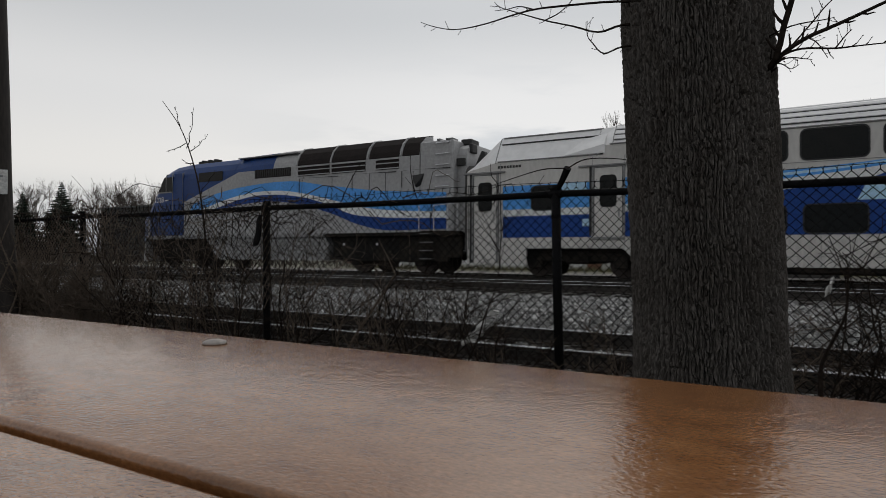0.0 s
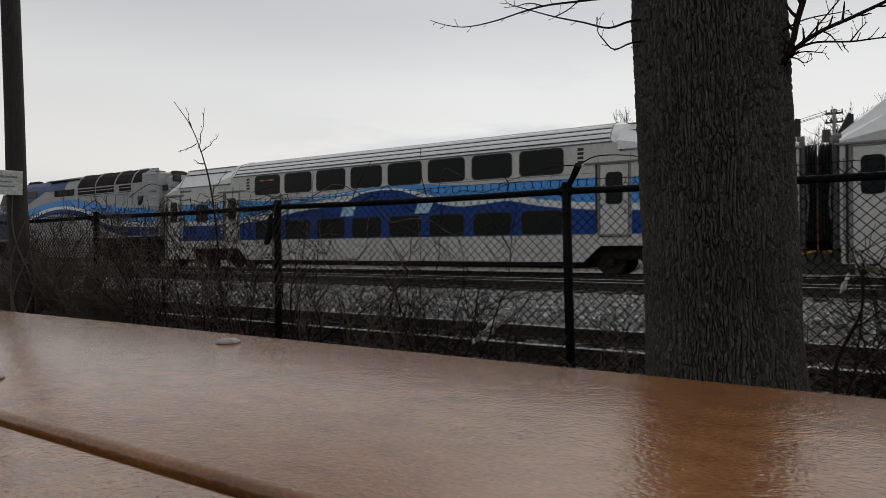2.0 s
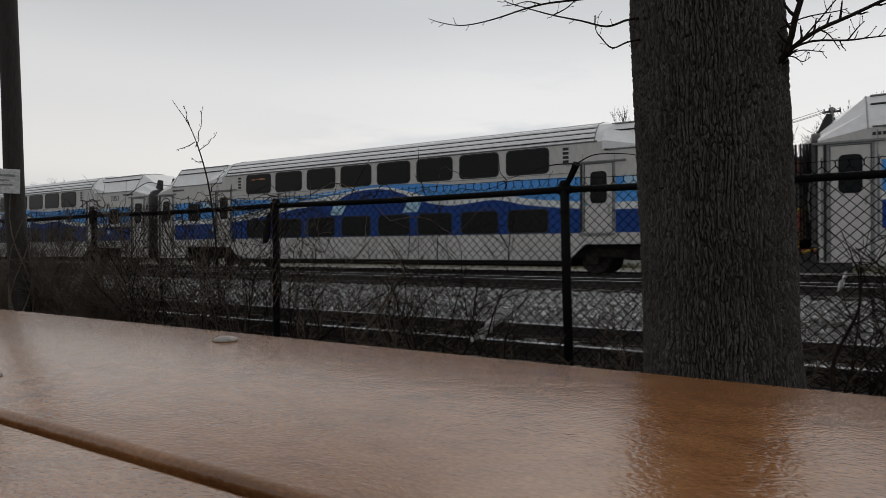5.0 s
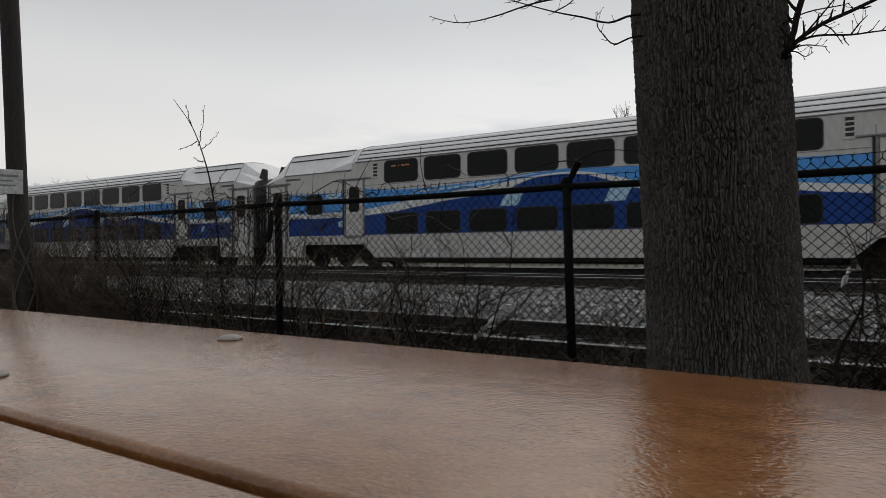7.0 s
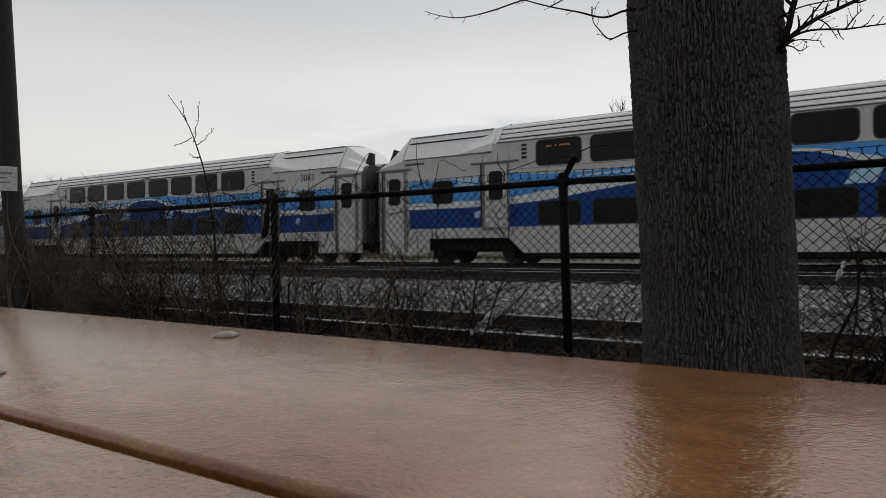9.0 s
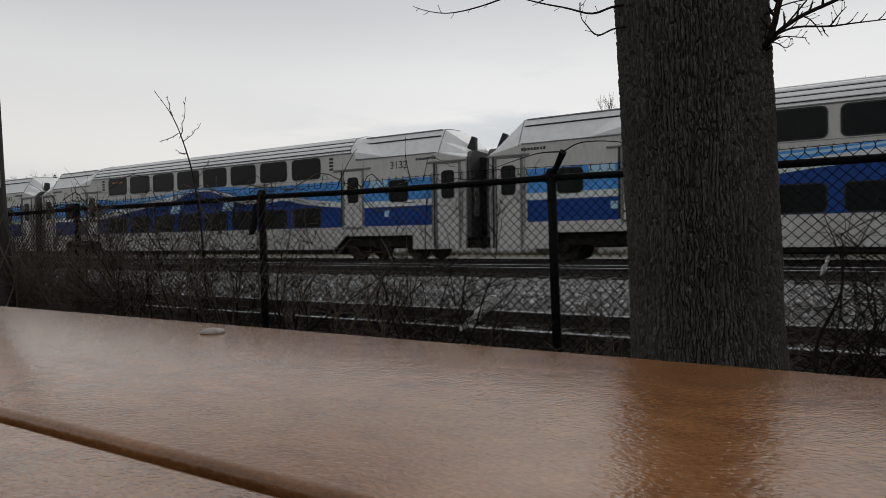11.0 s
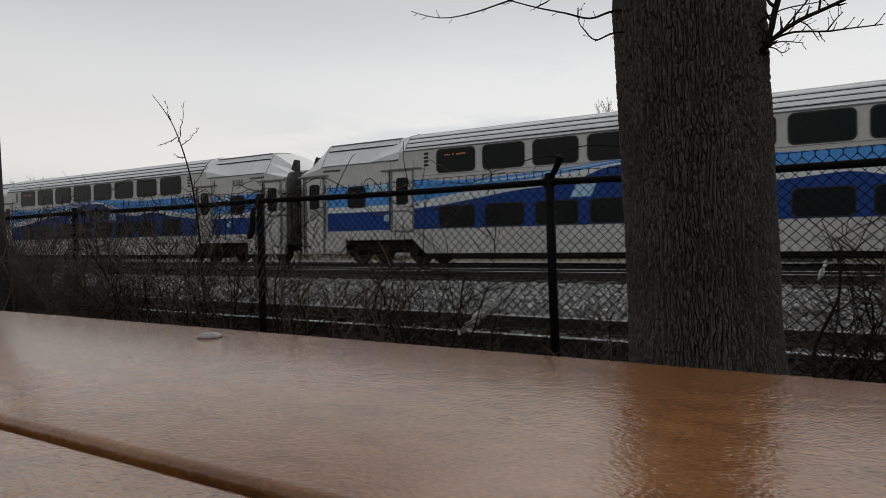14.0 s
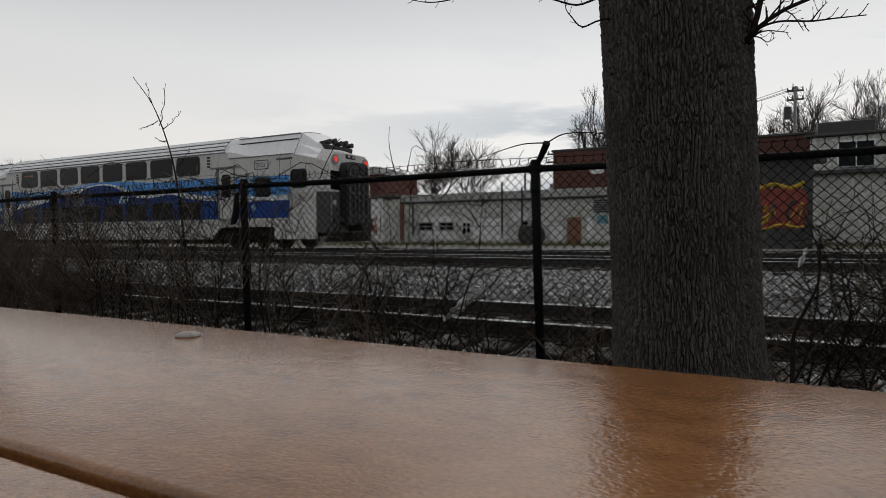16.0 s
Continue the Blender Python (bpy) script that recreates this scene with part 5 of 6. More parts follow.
def build_fence():
    f = thing("chain_link_fence", "dark chain-link fence with round posts and a top rail", "fence")
    for x in POSTS:
        base = ground_z(FENCE_Y) - 0.1
        ln = post_lean(x)
        p = part("post", Mesh().tube([(x + ln, FENCE_Y, base), (x + ln * 0.4, FENCE_Y, 0.5), (x, FENCE_Y, FENCE_TOP + 0.05)], 0.036, n=14), FENCE, f, smooth=True)
        part("post_cap", Mesh().disc((x, FENCE_Y, FENCE_TOP + 0.055), "z", 0.044, 0.03, 14, r2=0.03), FENCE, p)
        for z in (-0.05, 0.35, 0.75, 1.1):
            part("tie_band", Mesh().disc((x + ln * (0.75 - 0.6 * (z + 0.05)), FENCE_Y, z), "z", 0.040, 0.02, 12), FENCE, p)
        part("rail_loop", Mesh().tube([(x - 0.05, FENCE_Y, FENCE_TOP), (x + 0.05, FENCE_Y, FENCE_TOP)], 0.036, n=10), FENCE, p)
    for a, b in zip(POSTS, POSTS[1:]):
        sag = 0.012
        pts = [(a + (b - a) * q, FENCE_Y, FENCE_TOP - sag * math.sin(math.pi * q)) for q in np.linspace(0, 1, 9)]
        part("top_rail", Mesh().tube(pts, 0.026, n=12), FENCE, f, smooth=True)
    # the bent arm that once held barbed wire
    part("barbed_wire_arm", Mesh().tube([(-1.56, 4.5, 1.30), (-1.51, 4.46, 1.36), (-1.44, 4.40, 1.455)], 0.020, 0.030, n=6), FENCE, f)
    part("tension_wire", Mesh().tube([(x, FENCE_Y, FENCE_TOP + 0.085 + 0.012 * math.sin(x * 2.1)) for x in np.arange(-17.5, 4.6, 0.3)], 0.0022, n=4), WIRE, f)
    # woven wire, diamonds of 50 mm
    m = Mesh()
    dx, dz, y = 0.0725, 0.0362, FENCE_Y - 0.03
    zb, zt = -0.34, FENCE_TOP + 0.055
    rows = int((zt - zb) / dz)
    x = POSTS[0]
    k = 0
    spikes = Mesh()
    while x < POSTS[-1]:
        jit = 0.006 * math.sin(x * 3.1)
        pts = []
        for i in range(rows + 1):
            z = zb + i * dz
            bow = 0.02 * math.sin(x * 0.9 + z * 2.0)
            pts.append((x + jit + (dx / 2 if (i + k) % 2 else 0), y + (0.003 if (i + k) % 2 else -0.003) + bow * 0.5, z + 0.006 * math.sin(x * 1.3)))
        m.tube(pts, 0.0035, n=4, cap=False)
        if (rows + k) % 2:
            x += dx / 2
            k += 1
            continue
        tx, ty, tz = pts[-1]
        e = rng.uniform(-0.008, 0.008)
        spikes.tube([(tx, ty, tz), (tx + e * 0.3, ty, tz + 0.022), (tx + 0.012 + e, ty - 0.006, tz + 0.045)], 0.0036, 0.0022, n=3)
        spikes.tube([(tx + e * 0.3, ty, tz + 0.02), (tx - 0.012 + e, ty + 0.006, tz + 0.042)], 0.0034, 0.0020, n=3)
        x += dx / 2
        k += 1
    tagged(part("woven_wire", m, WIRE, f), kind="stuff")
    tagged(part("wire_fringe", spikes, WIRE, f, "twisted wire ends above the rail"), kind="stuff")
    return f


build_fence()

# ---- growth along the fence ----
def shrub_lines(x, y, h, spread, stems, twigs, r, lean=0.0):
    """Crooked stems with side twigs, from one root."""
    out = []
    z0 = ground_z(y) - 0.03
    for _ in range(stems):
        bx, by = x + r.normal(0, spread * 0.28), y + r.normal(0, 0.10)
        d = (r.normal(lean, 0.34 * spread / max(h, 0.1) + 0.12), r.normal(0, 0.10), 1.0)
        L = h * r.uniform(0.55, 1.12)
        main = wander((bx, by, z0), d, L, 9, 0.13, r)
        out.append((main, 0.0078 * r.uniform(0.6, 1.3), 0.0026))
        for _ in range(twigs):
            i = r.integers(2, 9)
            dd = np.array([r.normal(0, 1.0), r.normal(0, 0.35), r.uniform(0.1, 1.1)])
            q = wander(main[i], dd, L * r.uniform(0.12, 0.38), 4, 0.22, r)
            out.append((q, 0.0036, 0.0019))
            if r.random() < 0.5:
                out.append((wander(q[2], dd + r.normal(0, 0.8, 3), L * 0.14, 3, 0.25, r), 0.0026, 0.0016))
    return out


def build_shrub(x, y, h, spread, stems, twigs, seed, label, material=None):
    r = np.random.default_rng(seed)
    s = thing("bare_shrub", label, "shrub", (0, 0, 0), "shrubs along the fence")
    tw = Mesh()
    for pts, r0, r1 in shrub_lines(x, y, h, spread, stems, twigs, r):
        if r0 > 0.0045:
            part("stem", Mesh().tube(pts, r0, r1, n=4, cap=False), material or TWIG, s)
        else:
            tw.tube(pts, r0, r1, n=3, cap=False)
    tagged(part("twig_mass", tw, material or TWIG, s), kind="stuff")
    return s


BRAMBLE = "dense brown leafless bramble against the fence"
SAPLING = "thin leafless shrub growing through the fence"
for k, x in enumerate((-12.6, -11.7, -11.0, -10.4, -9.9, -9.5, -9.0, -8.6, -8.2, -7.8, -7.4, -7.0)):
    build_shrub(x, 4.30 + 0.12 * (k % 3), 1.52 + 0.18 * math.sin(k * 1.9), 0.90, 17, 24, 100 + k, BRAMBLE, VINE)
for k, (x, h, n, tw) in enumerate(((-6.6, 1.55, 9, 9), (-6.1, 1.65, 8, 9), (-5.7, 1.45, 8, 9), (-5.2, 1.6, 8, 8), (-4.9, 1.35, 7, 8), (-4.45, 1.75, 7, 8), (-4.05, 1.5, 6, 8), (-3.7, 1.2, 6, 7),
                                  (-3.3, 1.0, 6, 6), (-2.95, 1.35, 6, 7), (-2.6, 1.55, 7, 8), (-2.3, 1.1, 5, 7), (-1.95, 0.8, 5, 6), (-1.3, 0.75, 6, 6), (-1.0, 0.6, 6, 6),
                                  (0.05, 1.0, 5, 6), (0.3, 1.35, 7, 8), (0.55, 1.15, 6, 8), (0.85, 1.3, 6, 8), (1.15, 1.1, 6, 7))):
    build_shrub(x, 4.38 + 0.1 * (k % 3), h, 0.55, n + (5 if x < -4.6 else 3 if x < 0 else 5), tw + 5, 300 + k, SAPLING, VINE if k % 2 else TWIG)


def build_vines():
    r = np.random.default_rng(21)
    v = thing("fence_vine", "tangle of leafless vines wound over the fence rail", "vine")
    for k in range(80):
        x = r.uniform(-10.5, -4.2) if k < 74 else r.uniform(-4.2, -1.7)
        z = FENCE_TOP + r.normal(-0.02, 0.09)
        L = r.uniform(0.5, 1.5)
        sgn = r.choice((-1, 1))
        pts, a = [], r.uniform(0, 6)
        for q in np.linspace(0, 1, 14):
            pts.append((x + sgn * L * q, FENCE_Y + 0.06 * math.sin(a + 9 * q), z + 0.09 * math.sin(a * 2 + 5 * q + k) + 0.05 * math.sin(13 * q + a) + r.normal(0, 0.012)))
        part("vine", Mesh().tube(pts, 0.0052 * r.uniform(0.5, 1.3), 0.0024, n=4, cap=False), TWIG if k % 3 else VINE, v)
    # strands hanging over the wire and about the post
    for k in range(60):
        x = r.uniform(-10.5, -4.4)
        pts = wander((x, FENCE_Y - 0.05, FENCE_TOP + r.uniform(-0.05, 0.12)), (r.normal(0, 0.5), 0, -1), r.uniform(0.4, 1.1), 10, 0.22, r)
        part("vine", Mesh().tube(pts, 0.0048, 0.0025, n=4, cap=False), TWIG, v)
    for k in range(7):
        q = [(-4.69 + 0.05 * math.cos(z * 9 + k), FENCE_Y + 0.05 * math.sin(z * 9 + k), z) for z in np.arange(0.2, 1.42, 0.04)]
        part("vine", Mesh().tube(q, 0.006, 0.003, n=4), VINE, v)
    # long loose shoots above the rail
    for pts in ([(-1.442, 4.40, 1.455), (-1.30, 4.42, 1.515), (-1.05, 4.45, 1.50), (-0.85, 4.45, 1.43)],
                [(-1.442, 4.40, 1.455), (-1.66, 4.45, 1.465), (-1.92, 4.5, 1.42), (-2.15, 4.5, 1.36)],
                [(-2.85, 4.5, 1.30), (-2.89, 4.5, 1.42), (-2.92, 4.5, 1.58), (-2.915, 4.5, 1.72)],
                [(-2.1, 4.5, 1.22), (-2.06, 4.5, 1.36), (-2.12, 4.5, 1.45), (-2.13, 4.5, 1.55)],
                [(-7.3, 4.5, 1.5), (-6.9, 4.5, 1.64), (-6.6, 4.5, 1.60), (-6.3, 4.5, 1.56)],
                [(-3.7, 4.5, 1.30), (-3.62, 4.5, 1.45), (-3.5, 4.5, 1.62), (-3.45, 4.5, 1.66)]):
        part("shoot", Mesh().tube(smooth_path(pts), 0.0055, 0.0022, n=4), TWIG, v)


build_vines()


def build_tall_shoot():
    r = np.random.default_rng(5)
    s = thing("tall_sapling", "tall leafless sapling rising above the fence", "sapling")
    m = smooth_path([(-5.55, 4.5, 0.2), (-5.62, 4.5, 0.9), (-5.72, 4.5, 1.45), (-5.86, 4.5, 1.85), (-6.08, 4.5, 2.25), (-6.41, 4.5, 2.60)])
    part("stem", Mesh().tube(m, 0.014, 0.003, n=6), TWIG, s)
    for p0, p1 in (((-5.95, 2.0), (-5.80, 2.45)), ((-5.9, 1.95), (-5.56, 2.11)), ((-5.98, 2.05), (-6.30, 1.99)), ((-6.1, 2.27), (-6.13, 2.5)), ((-5.84, 1.8), (-6.0, 1.86)), ((-5.72, 1.45), (-5.45, 1.72))):
        a, b = np.array([p0[0], 4.5, p0[1]]), np.array([p1[0], 4.47, p1[1]])
        q = [a + (b - a) * t + r.normal(0, 0.008, 3) for t in np.linspace(0, 1, 7)]
        b = Mesh()
        budded(b, q, 0.006, 0.0025, r, 0.03, 2, 4, 0.007)
        part("side_shoot", b, TWIG, s)
    st = thing("fallen_branch", "broken branch leaning on the fence wire", "branch")
    part("stick", Mesh().tube(smooth_path([(-3.02, 4.42, 0.62), (-3.2, 4.4, 0.36), (-3.45, 4.36, 0.0), (-3.62, 4.34, -0.33)]), 0.009, 0.014, n=6), VINE, st)
    part("side_shoot", Mesh().tube([(-3.02, 4.42, 0.62), (-3.08, 4.42, 0.74), (-3.2, 4.42, 0.93)], 0.008, 0.003, n=5), VINE, st)
    st = thing("young_tree", "crooked young tree stem beside the fence", "sapling")
    part("stem", Mesh().tube(smooth_path([(0.16, 4.3, -0.35), (0.17, 4.3, -0.03), (0.178, 4.3, 0.146), (0.248, 4.3, 0.325), (0.30, 4.3, 0.465), (0.31, 4.3, 0.7)]), 0.014, 0.006, n=7), TWIG, st)
    cl = thing("hanging_rag", "dark rag caught on the fence post", "rag")
    rings = [[(-4.74 + w * math.cos(a) + dx, 4.44 + 0.02 * math.sin(a), z) for a in np.arange(10) * math.pi / 5] for z, w, dx in ((1.20, 0.014, 0.03), (1.14, 0.035, 0.01), (1.02, 0.036, 0.0), (0.94, 0.05, -0.02), (0.89, 0.034, -0.04), (0.88, 0.014, -0.04))]
    part("cloth", Mesh().loft(rings, closed=True), FENCE, cl)


build_tall_shoot()


def build_bag(name, label, pts, widths):
    """A crumpled strip of plastic caught in the wire."""
    r = np.random.default_rng(9)
    b = thing(name, label, "litter")
    P = smooth_path(pts, 4)
    ws = np.interp(np.linspace(0, 1, len(P)), np.linspace(0, 1, len(widths)), widths)
    rings = []
    for p, w in zip(P, ws):
        rings.append([(p[0] + w * math.cos(a) * r.uniform(0.7, 1.2), p[1] + 0.03 * math.sin(a) * r.uniform(0.5, 1.4), p[2] + 0.35 * w * math.cos(a) + r.normal(0, 0.008)) for a in np.arange(10) * math.pi / 5])
    part("film", Mesh().loft(rings, closed=True), BAG, b)


build_bag("plastic_bag", "torn white plastic bag caught in the fence wire", [(-2.06, 4.44, 0.34), (-2.10, 4.44, 0.28), (-2.17, 4.43, 0.20), (-2.25, 4.43, 0.12), (-2.30, 4.43, 0.07)], [0.04, 0.075, 0.085, 0.09, 0.06])
build_bag("plastic_scrap", "small scrap of white plastic in the fence", [(0.245, 4.44, 0.66), (0.225, 4.44, 0.61), (0.21, 4.44, 0.56)], [0.008, 0.016, 0.012])


def scatter_leaves():
    m = Mesh()
    r = np.random.default_rng(3)
    for _ in range(4200):
        x, y = r.uniform(-13, 2.5), r.uniform(2.6, 5.6)
        s = r.uniform(0.02, 0.05)
        q = np.array(Euler((r.normal(0, 0.5), r.normal(0, 0.5), r.uniform(0, 6.3))).to_matrix())
        v = np.array([(-s, 0, 0), (0, -s * 0.5, 0.006), (s, 0, 0), (0, s * 0.5, 0.006)]) @ q.T + (x, y, ground_z(y) + 0.03)
        m.add([tuple(p) for p in v], [(0, 1, 2, 3)])
    tagged(part("leaf_litter", m, LEAF_DEAD), "brown dead leaves strewn along the fence", "leaves", kind="stuff")


scatter_leaves()


# ---- beyond the tracks ----
def wall_with(parent, name, x0, x1, y, z0, z1, material, thick=0.3, seams=0.0):
    w = part(name, Mesh().box(x0, x1, y, y + thick, z0, z1, 0.01), material, parent)
    return w


def small_window(parent, x0, x1, z0, z1, y, bars=True, frame_mat=None):
    fr = Mesh().box(x0 - 0.07, x1 + 0.07, y - 0.05, y, z1, z1 + 0.08).box(x0 - 0.07, x0, y - 0.05, y, z0, z1).box(x1, x1 + 0.07, y - 0.05, y, z0, z1)
    w = part("window", Mesh().box(x0, x1, y - 0.02, y + 0.01, z0, z1), GLASS, parent)
    part("frame", fr, frame_mat or WHITE, w)
    part("sill", Mesh().box(x0 - 0.1, x1 + 0.1, y - 0.10, y, z0 - 0.07, z0, 0.01), CONCRETE, w)
    if bars:
        part("glazing_bar", Mesh().box((x0 + x1) / 2 - 0.02, (x0 + x1) / 2 + 0.02, y - 0.04, y - 0.015, z0, z1).box(x0, x1, y - 0.04, y - 0.015, (z0 + z1) / 2 - 0.02, (z0 + z1) / 2 + 0.02), frame_mat or WHITE, w)


def build_low_warehouse():
    b = thing("warehouse", "low cream painted warehouse with stained walls and a flat parapet", "building")
    for i in range(7):
        x0 = -19.7 + i * 2.62
        wall_with(b, "wall_panel", x0, x0 + 2.61, 32.0, 0.0, 2.62, SIDING)
    part("parapet", Mesh().box(-19.9, -1.3, 31.92, 32.4, 2.62, 3.10, 0.02), CONCRETE, b)
    part("gutter", Mesh().tube([(-19.8, 31.86, 2.62), (-1.4, 31.86, 2.62)], 0.06, n=6), DARKMETAL, b)
    part("roof", Mesh().box(-19.9, -1.3, 32.4, 44.0, 2.6, 3.02), CONCRETE, b)
    part("side_wall", Mesh().box(-19.9, -19.6, 32.3, 44.0, 0.0, 2.6), SIDING, b)
    small_window(b, -15.65, -15.15, 0.76, 1.34, 32.0)
    for x in (-18.6, -17.2, -12.0):
        small_window(b, x, x + 0.9, 0.95, 1.35, 32.0, True, CONCRETE)
    part("rusty_door", Mesh().box(-9.35, -8.6, 31.94, 32.0, 0.12, 1.55, 0.01), RUSTDOOR, b)
    lv = part("louvre_panel", Mesh().box(-7.95, -7.0, 31.95, 32.0, 1.75, 2.5, 0.01), CONCRETE, b)
    for k in range(6):
        part("louvre", Mesh().box(-7.92, -7.03, 31.90, 31.96, 1.80 + k * 0.115, 1.86 + k * 0.115), DARKMETAL, lv)
    part("notice", Mesh().box(-7.75, -7.2, 31.95, 32.0, 1.2, 1.62), TEAL, b)
    for x, z1 in ((-13.1, 3.6), (-11.9, 3.3), (-19.0, 2.6)):
        part("downpipe", Mesh().tube([(x, 31.86, 0.6), (x, 31.86, z1)], 0.05, n=6), DARKMETAL, b)
    part("conduit", Mesh().tube([(-19.5, 31.9, 1.15), (-9.6, 31.9, 1.1)], 0.02, n=4), GREYTRIM, b)
    part("alarm_box", Mesh().rounded(-7.9, -7.2, 3.75, 4.15, 31.0, 31.3, 0.2), WHITE, b)
    # whitewashed patches over old paint
    for x0, x1, z0, z1 in ((-18.6, -16.1, 0.35, 1.75), (-15.0, -12.9, 0.30, 1.55), (-10.3, -9.6, 0.25, 1.2), (-8.3, -8.0, 0.4, 1.5), (-6.6, -4.8, 0.4, 1.6), (-12.6, -11.6, 1.4, 1.95)):
        part("whitewash", Mesh().rounded(x0, x1, z0, z1, 31.988, 31.999, 0.25), SIDING_WHITE, b)
    for x, h, rad in ((-12.2, 4.2, 0.07), (-11.75, 3.7, 0.16), (-11.3, 3.9, 0.05), (-10.6, 3.5, 0.10)):
        part("roof_pipe", Mesh().tube([(x, 33.2, 2.9), (x, 33.2, h)], rad, n=8), GREYTRIM, b)
    r = np.random.default_rng(12)
    # faded sprayed scrawl: loops of paint on the wall
    for k in range(14):
        x, z = r.uniform(-18.5, -10.2), r.uniform(0.5, 1.9)
        a = np.linspace(0, r.uniform(3, 7), 14)
        q = [(x + 0.35 * math.cos(t + k) + 0.06 * t, 31.992, z + 0.25 * math.sin(1.6 * t)) for t in a]
        part("sprayed_line", Mesh().tube(q, 0.03, n=4), SIDING_WHITE if k % 3 else CONCRETE, b)
    an = thing("lean_to", "whitewashed lean-to with red sprayed scrawl", "shed")
    part("front_wall", Mesh().box(-22.5, -20.9, 31.4, 31.7, 0.0, 2.95, 0.01), SIDING_WHITE, an)
    part("side_wall", Mesh().box(-20.9, -19.95, 31.6, 31.9, 0.0, 2.85, 0.01), SIDING, an)
    part("roof", Mesh().box(-22.7, -19.92, 31.2, 33.5, 2.95, 3.12, 0.02), DARKMETAL, an)
    for k in range(5):
        a = np.linspace(0, 5.5, 16)
        q = [(-21.6 + 0.28 * math.cos(t * 1.3 + k * 1.7), 31.39, 0.95 + 0.22 * k * 0.6 + 0.26 * math.sin(t + k)) for t in a]
        part("sprayed_line", Mesh().tube(q, 0.035, n=4), GRAF_R, an)
    br = thing("brick_building", "flat-roofed red brick building behind the warehouse", "building")
    part("wall", Mesh().box(-11.4, 4.0, 36.0, 36.4, 0, 5.65, 0.01), BRICK, br)
    part("side_wall", Mesh().box(-11.4, -11.05, 36.4, 44, 0, 5.65, 0.01), BRICK, br)
    part("coping", Mesh().box(-11.5, 4.1, 35.92, 36.5, 5.65, 5.78, 0.02), DARKMETAL, br)
    part("roof", Mesh().box(-11.3, 4.0, 36.4, 44, 5.3, 5.5), CONCRETE, br)
    part("vent_cowl", Mesh().box(-8.4, -7.9, 37, 37.5, 5.5, 6.15, 0.03), GREYTRIM, br)
    b2 = thing("brick_building", "small brown brick building beyond the yard", "building")
    part("wall", Mesh().box(-36.5, -30.2, 45.0, 45.4, 0, 6.0, 0.01), BRICK, b2)
    part("roof", Mesh().loft([[(-36.8, 44.8, 6.0), (-29.9, 44.8, 6.0), (-29.9, 52, 6.0), (-36.8, 52, 6.0)], [(-35.5, 47.0, 7.0), (-32.0, 47.0, 7.0), (-32.0, 49.5, 7.0), (-35.5, 49.5, 7.0)]], closed=True), DARKMETAL, b2)
    part("side_wall", Mesh().box(-30.55, -30.2, 45.4, 51.5, 0, 6.0, 0.01), BRICK, b2)
    w = thing("workshop", "grey clapboard workshop with a row of upper windows", "building")
    for k in range(15):
        z = 0.25 + k * 0.2
        part("clapboard", Mesh().add([(1.9, 31.98, z), (16, 31.98, z), (16, 32.03, z + 0.205), (1.9, 32.03, z + 0.205), (1.9, 32.1, z), (16, 32.1, z), (16, 32.1, z + 0.205), (1.9, 32.1, z + 0.205)],
                                     [(0, 1, 2, 3), (7, 6, 5, 4), (0, 4, 5, 1), (3, 2, 6, 7), (0, 3, 7, 4), (1, 5, 6, 2)]), SIDING, w)
    part("plinth", Mesh().box(1.9, 16, 31.95, 32.3, -0.05, 0.25), CONCRETE, w)
    part("eave", Mesh().box(1.7, 16.2, 31.6, 32.4, 3.25, 3.42, 0.02), DARKMETAL, w)
    part("upper_wall", Mesh().box(1.9, 16, 32.4, 32.7, 3.42, 5.0), SIDING, w)
    part("upper_eave", Mesh().box(1.7, 16.2, 32.2, 33.0, 5.0, 5.12, 0.02), DARKMETAL, w)
    for x in (3.0, 5.0, 7.0, 9.2):
        small_window(w, x, x + 1.3, 3.62, 4.7, 32.4)
    part("roof_unit", Mesh().box(2.3, 4.6, 34, 36, 5.1, 5.9, 0.05), DARKMETAL, w)
    part("arch_door", Mesh().rounded(5.0, 6.8, 0.0, 1.9, 31.93, 31.98, 0.8), SHED, w)
    s = thing("plank_shed", "dark board shed with yellow and red sprayed lettering", "shed")
    for k in range(13):
        part("board", Mesh().box(-1.1 + k * 0.21, -0.895 + k * 0.21, 26.0, 26.06, 0.02, 3.45, 0.008), SHED, s)
    part("side_wall", Mesh().box(1.55, 1.63, 26.06, 29.0, 0.02, 3.45), SHED, s)
    part("roof", Mesh().box(-1.3, 1.85, 25.75, 29.2, 3.45, 3.62, 0.02), DARKMETAL, s)
    part("eave_bracket", Mesh().box(1.63, 2.05, 25.9, 26.1, 3.2, 3.45, 0.03), DARKMETAL, s)
    part("sprayed_panel", Mesh().rounded(-0.75, 1.45, 0.85, 2.35, 25.985, 25.998, 0.35), GRAF_R, s)
    rr = np.random.default_rng(8)
    for k in range(12):
        x, z = -0.6 + 0.17 * k, rr.uniform(1.05, 1.75)
        a = rr.uniform(0, 6.28)
        q = [(x + rr.uniform(0.10, 0.28) * math.cos(a + 2.4 * t) + 0.10 * t, 25.980, z + 0.36 * math.sin(a + 3.1 * t)) for t in np.linspace(0, rr.uniform(0.7, 1.6), 9)]
        part("sprayed_line", Mesh().tube(q, 0.024 if k % 3 else 0.05, n=4), (GRAF_Y, SHED, GRAF_R, GRAF_Y, SHED)[k % 5], s)
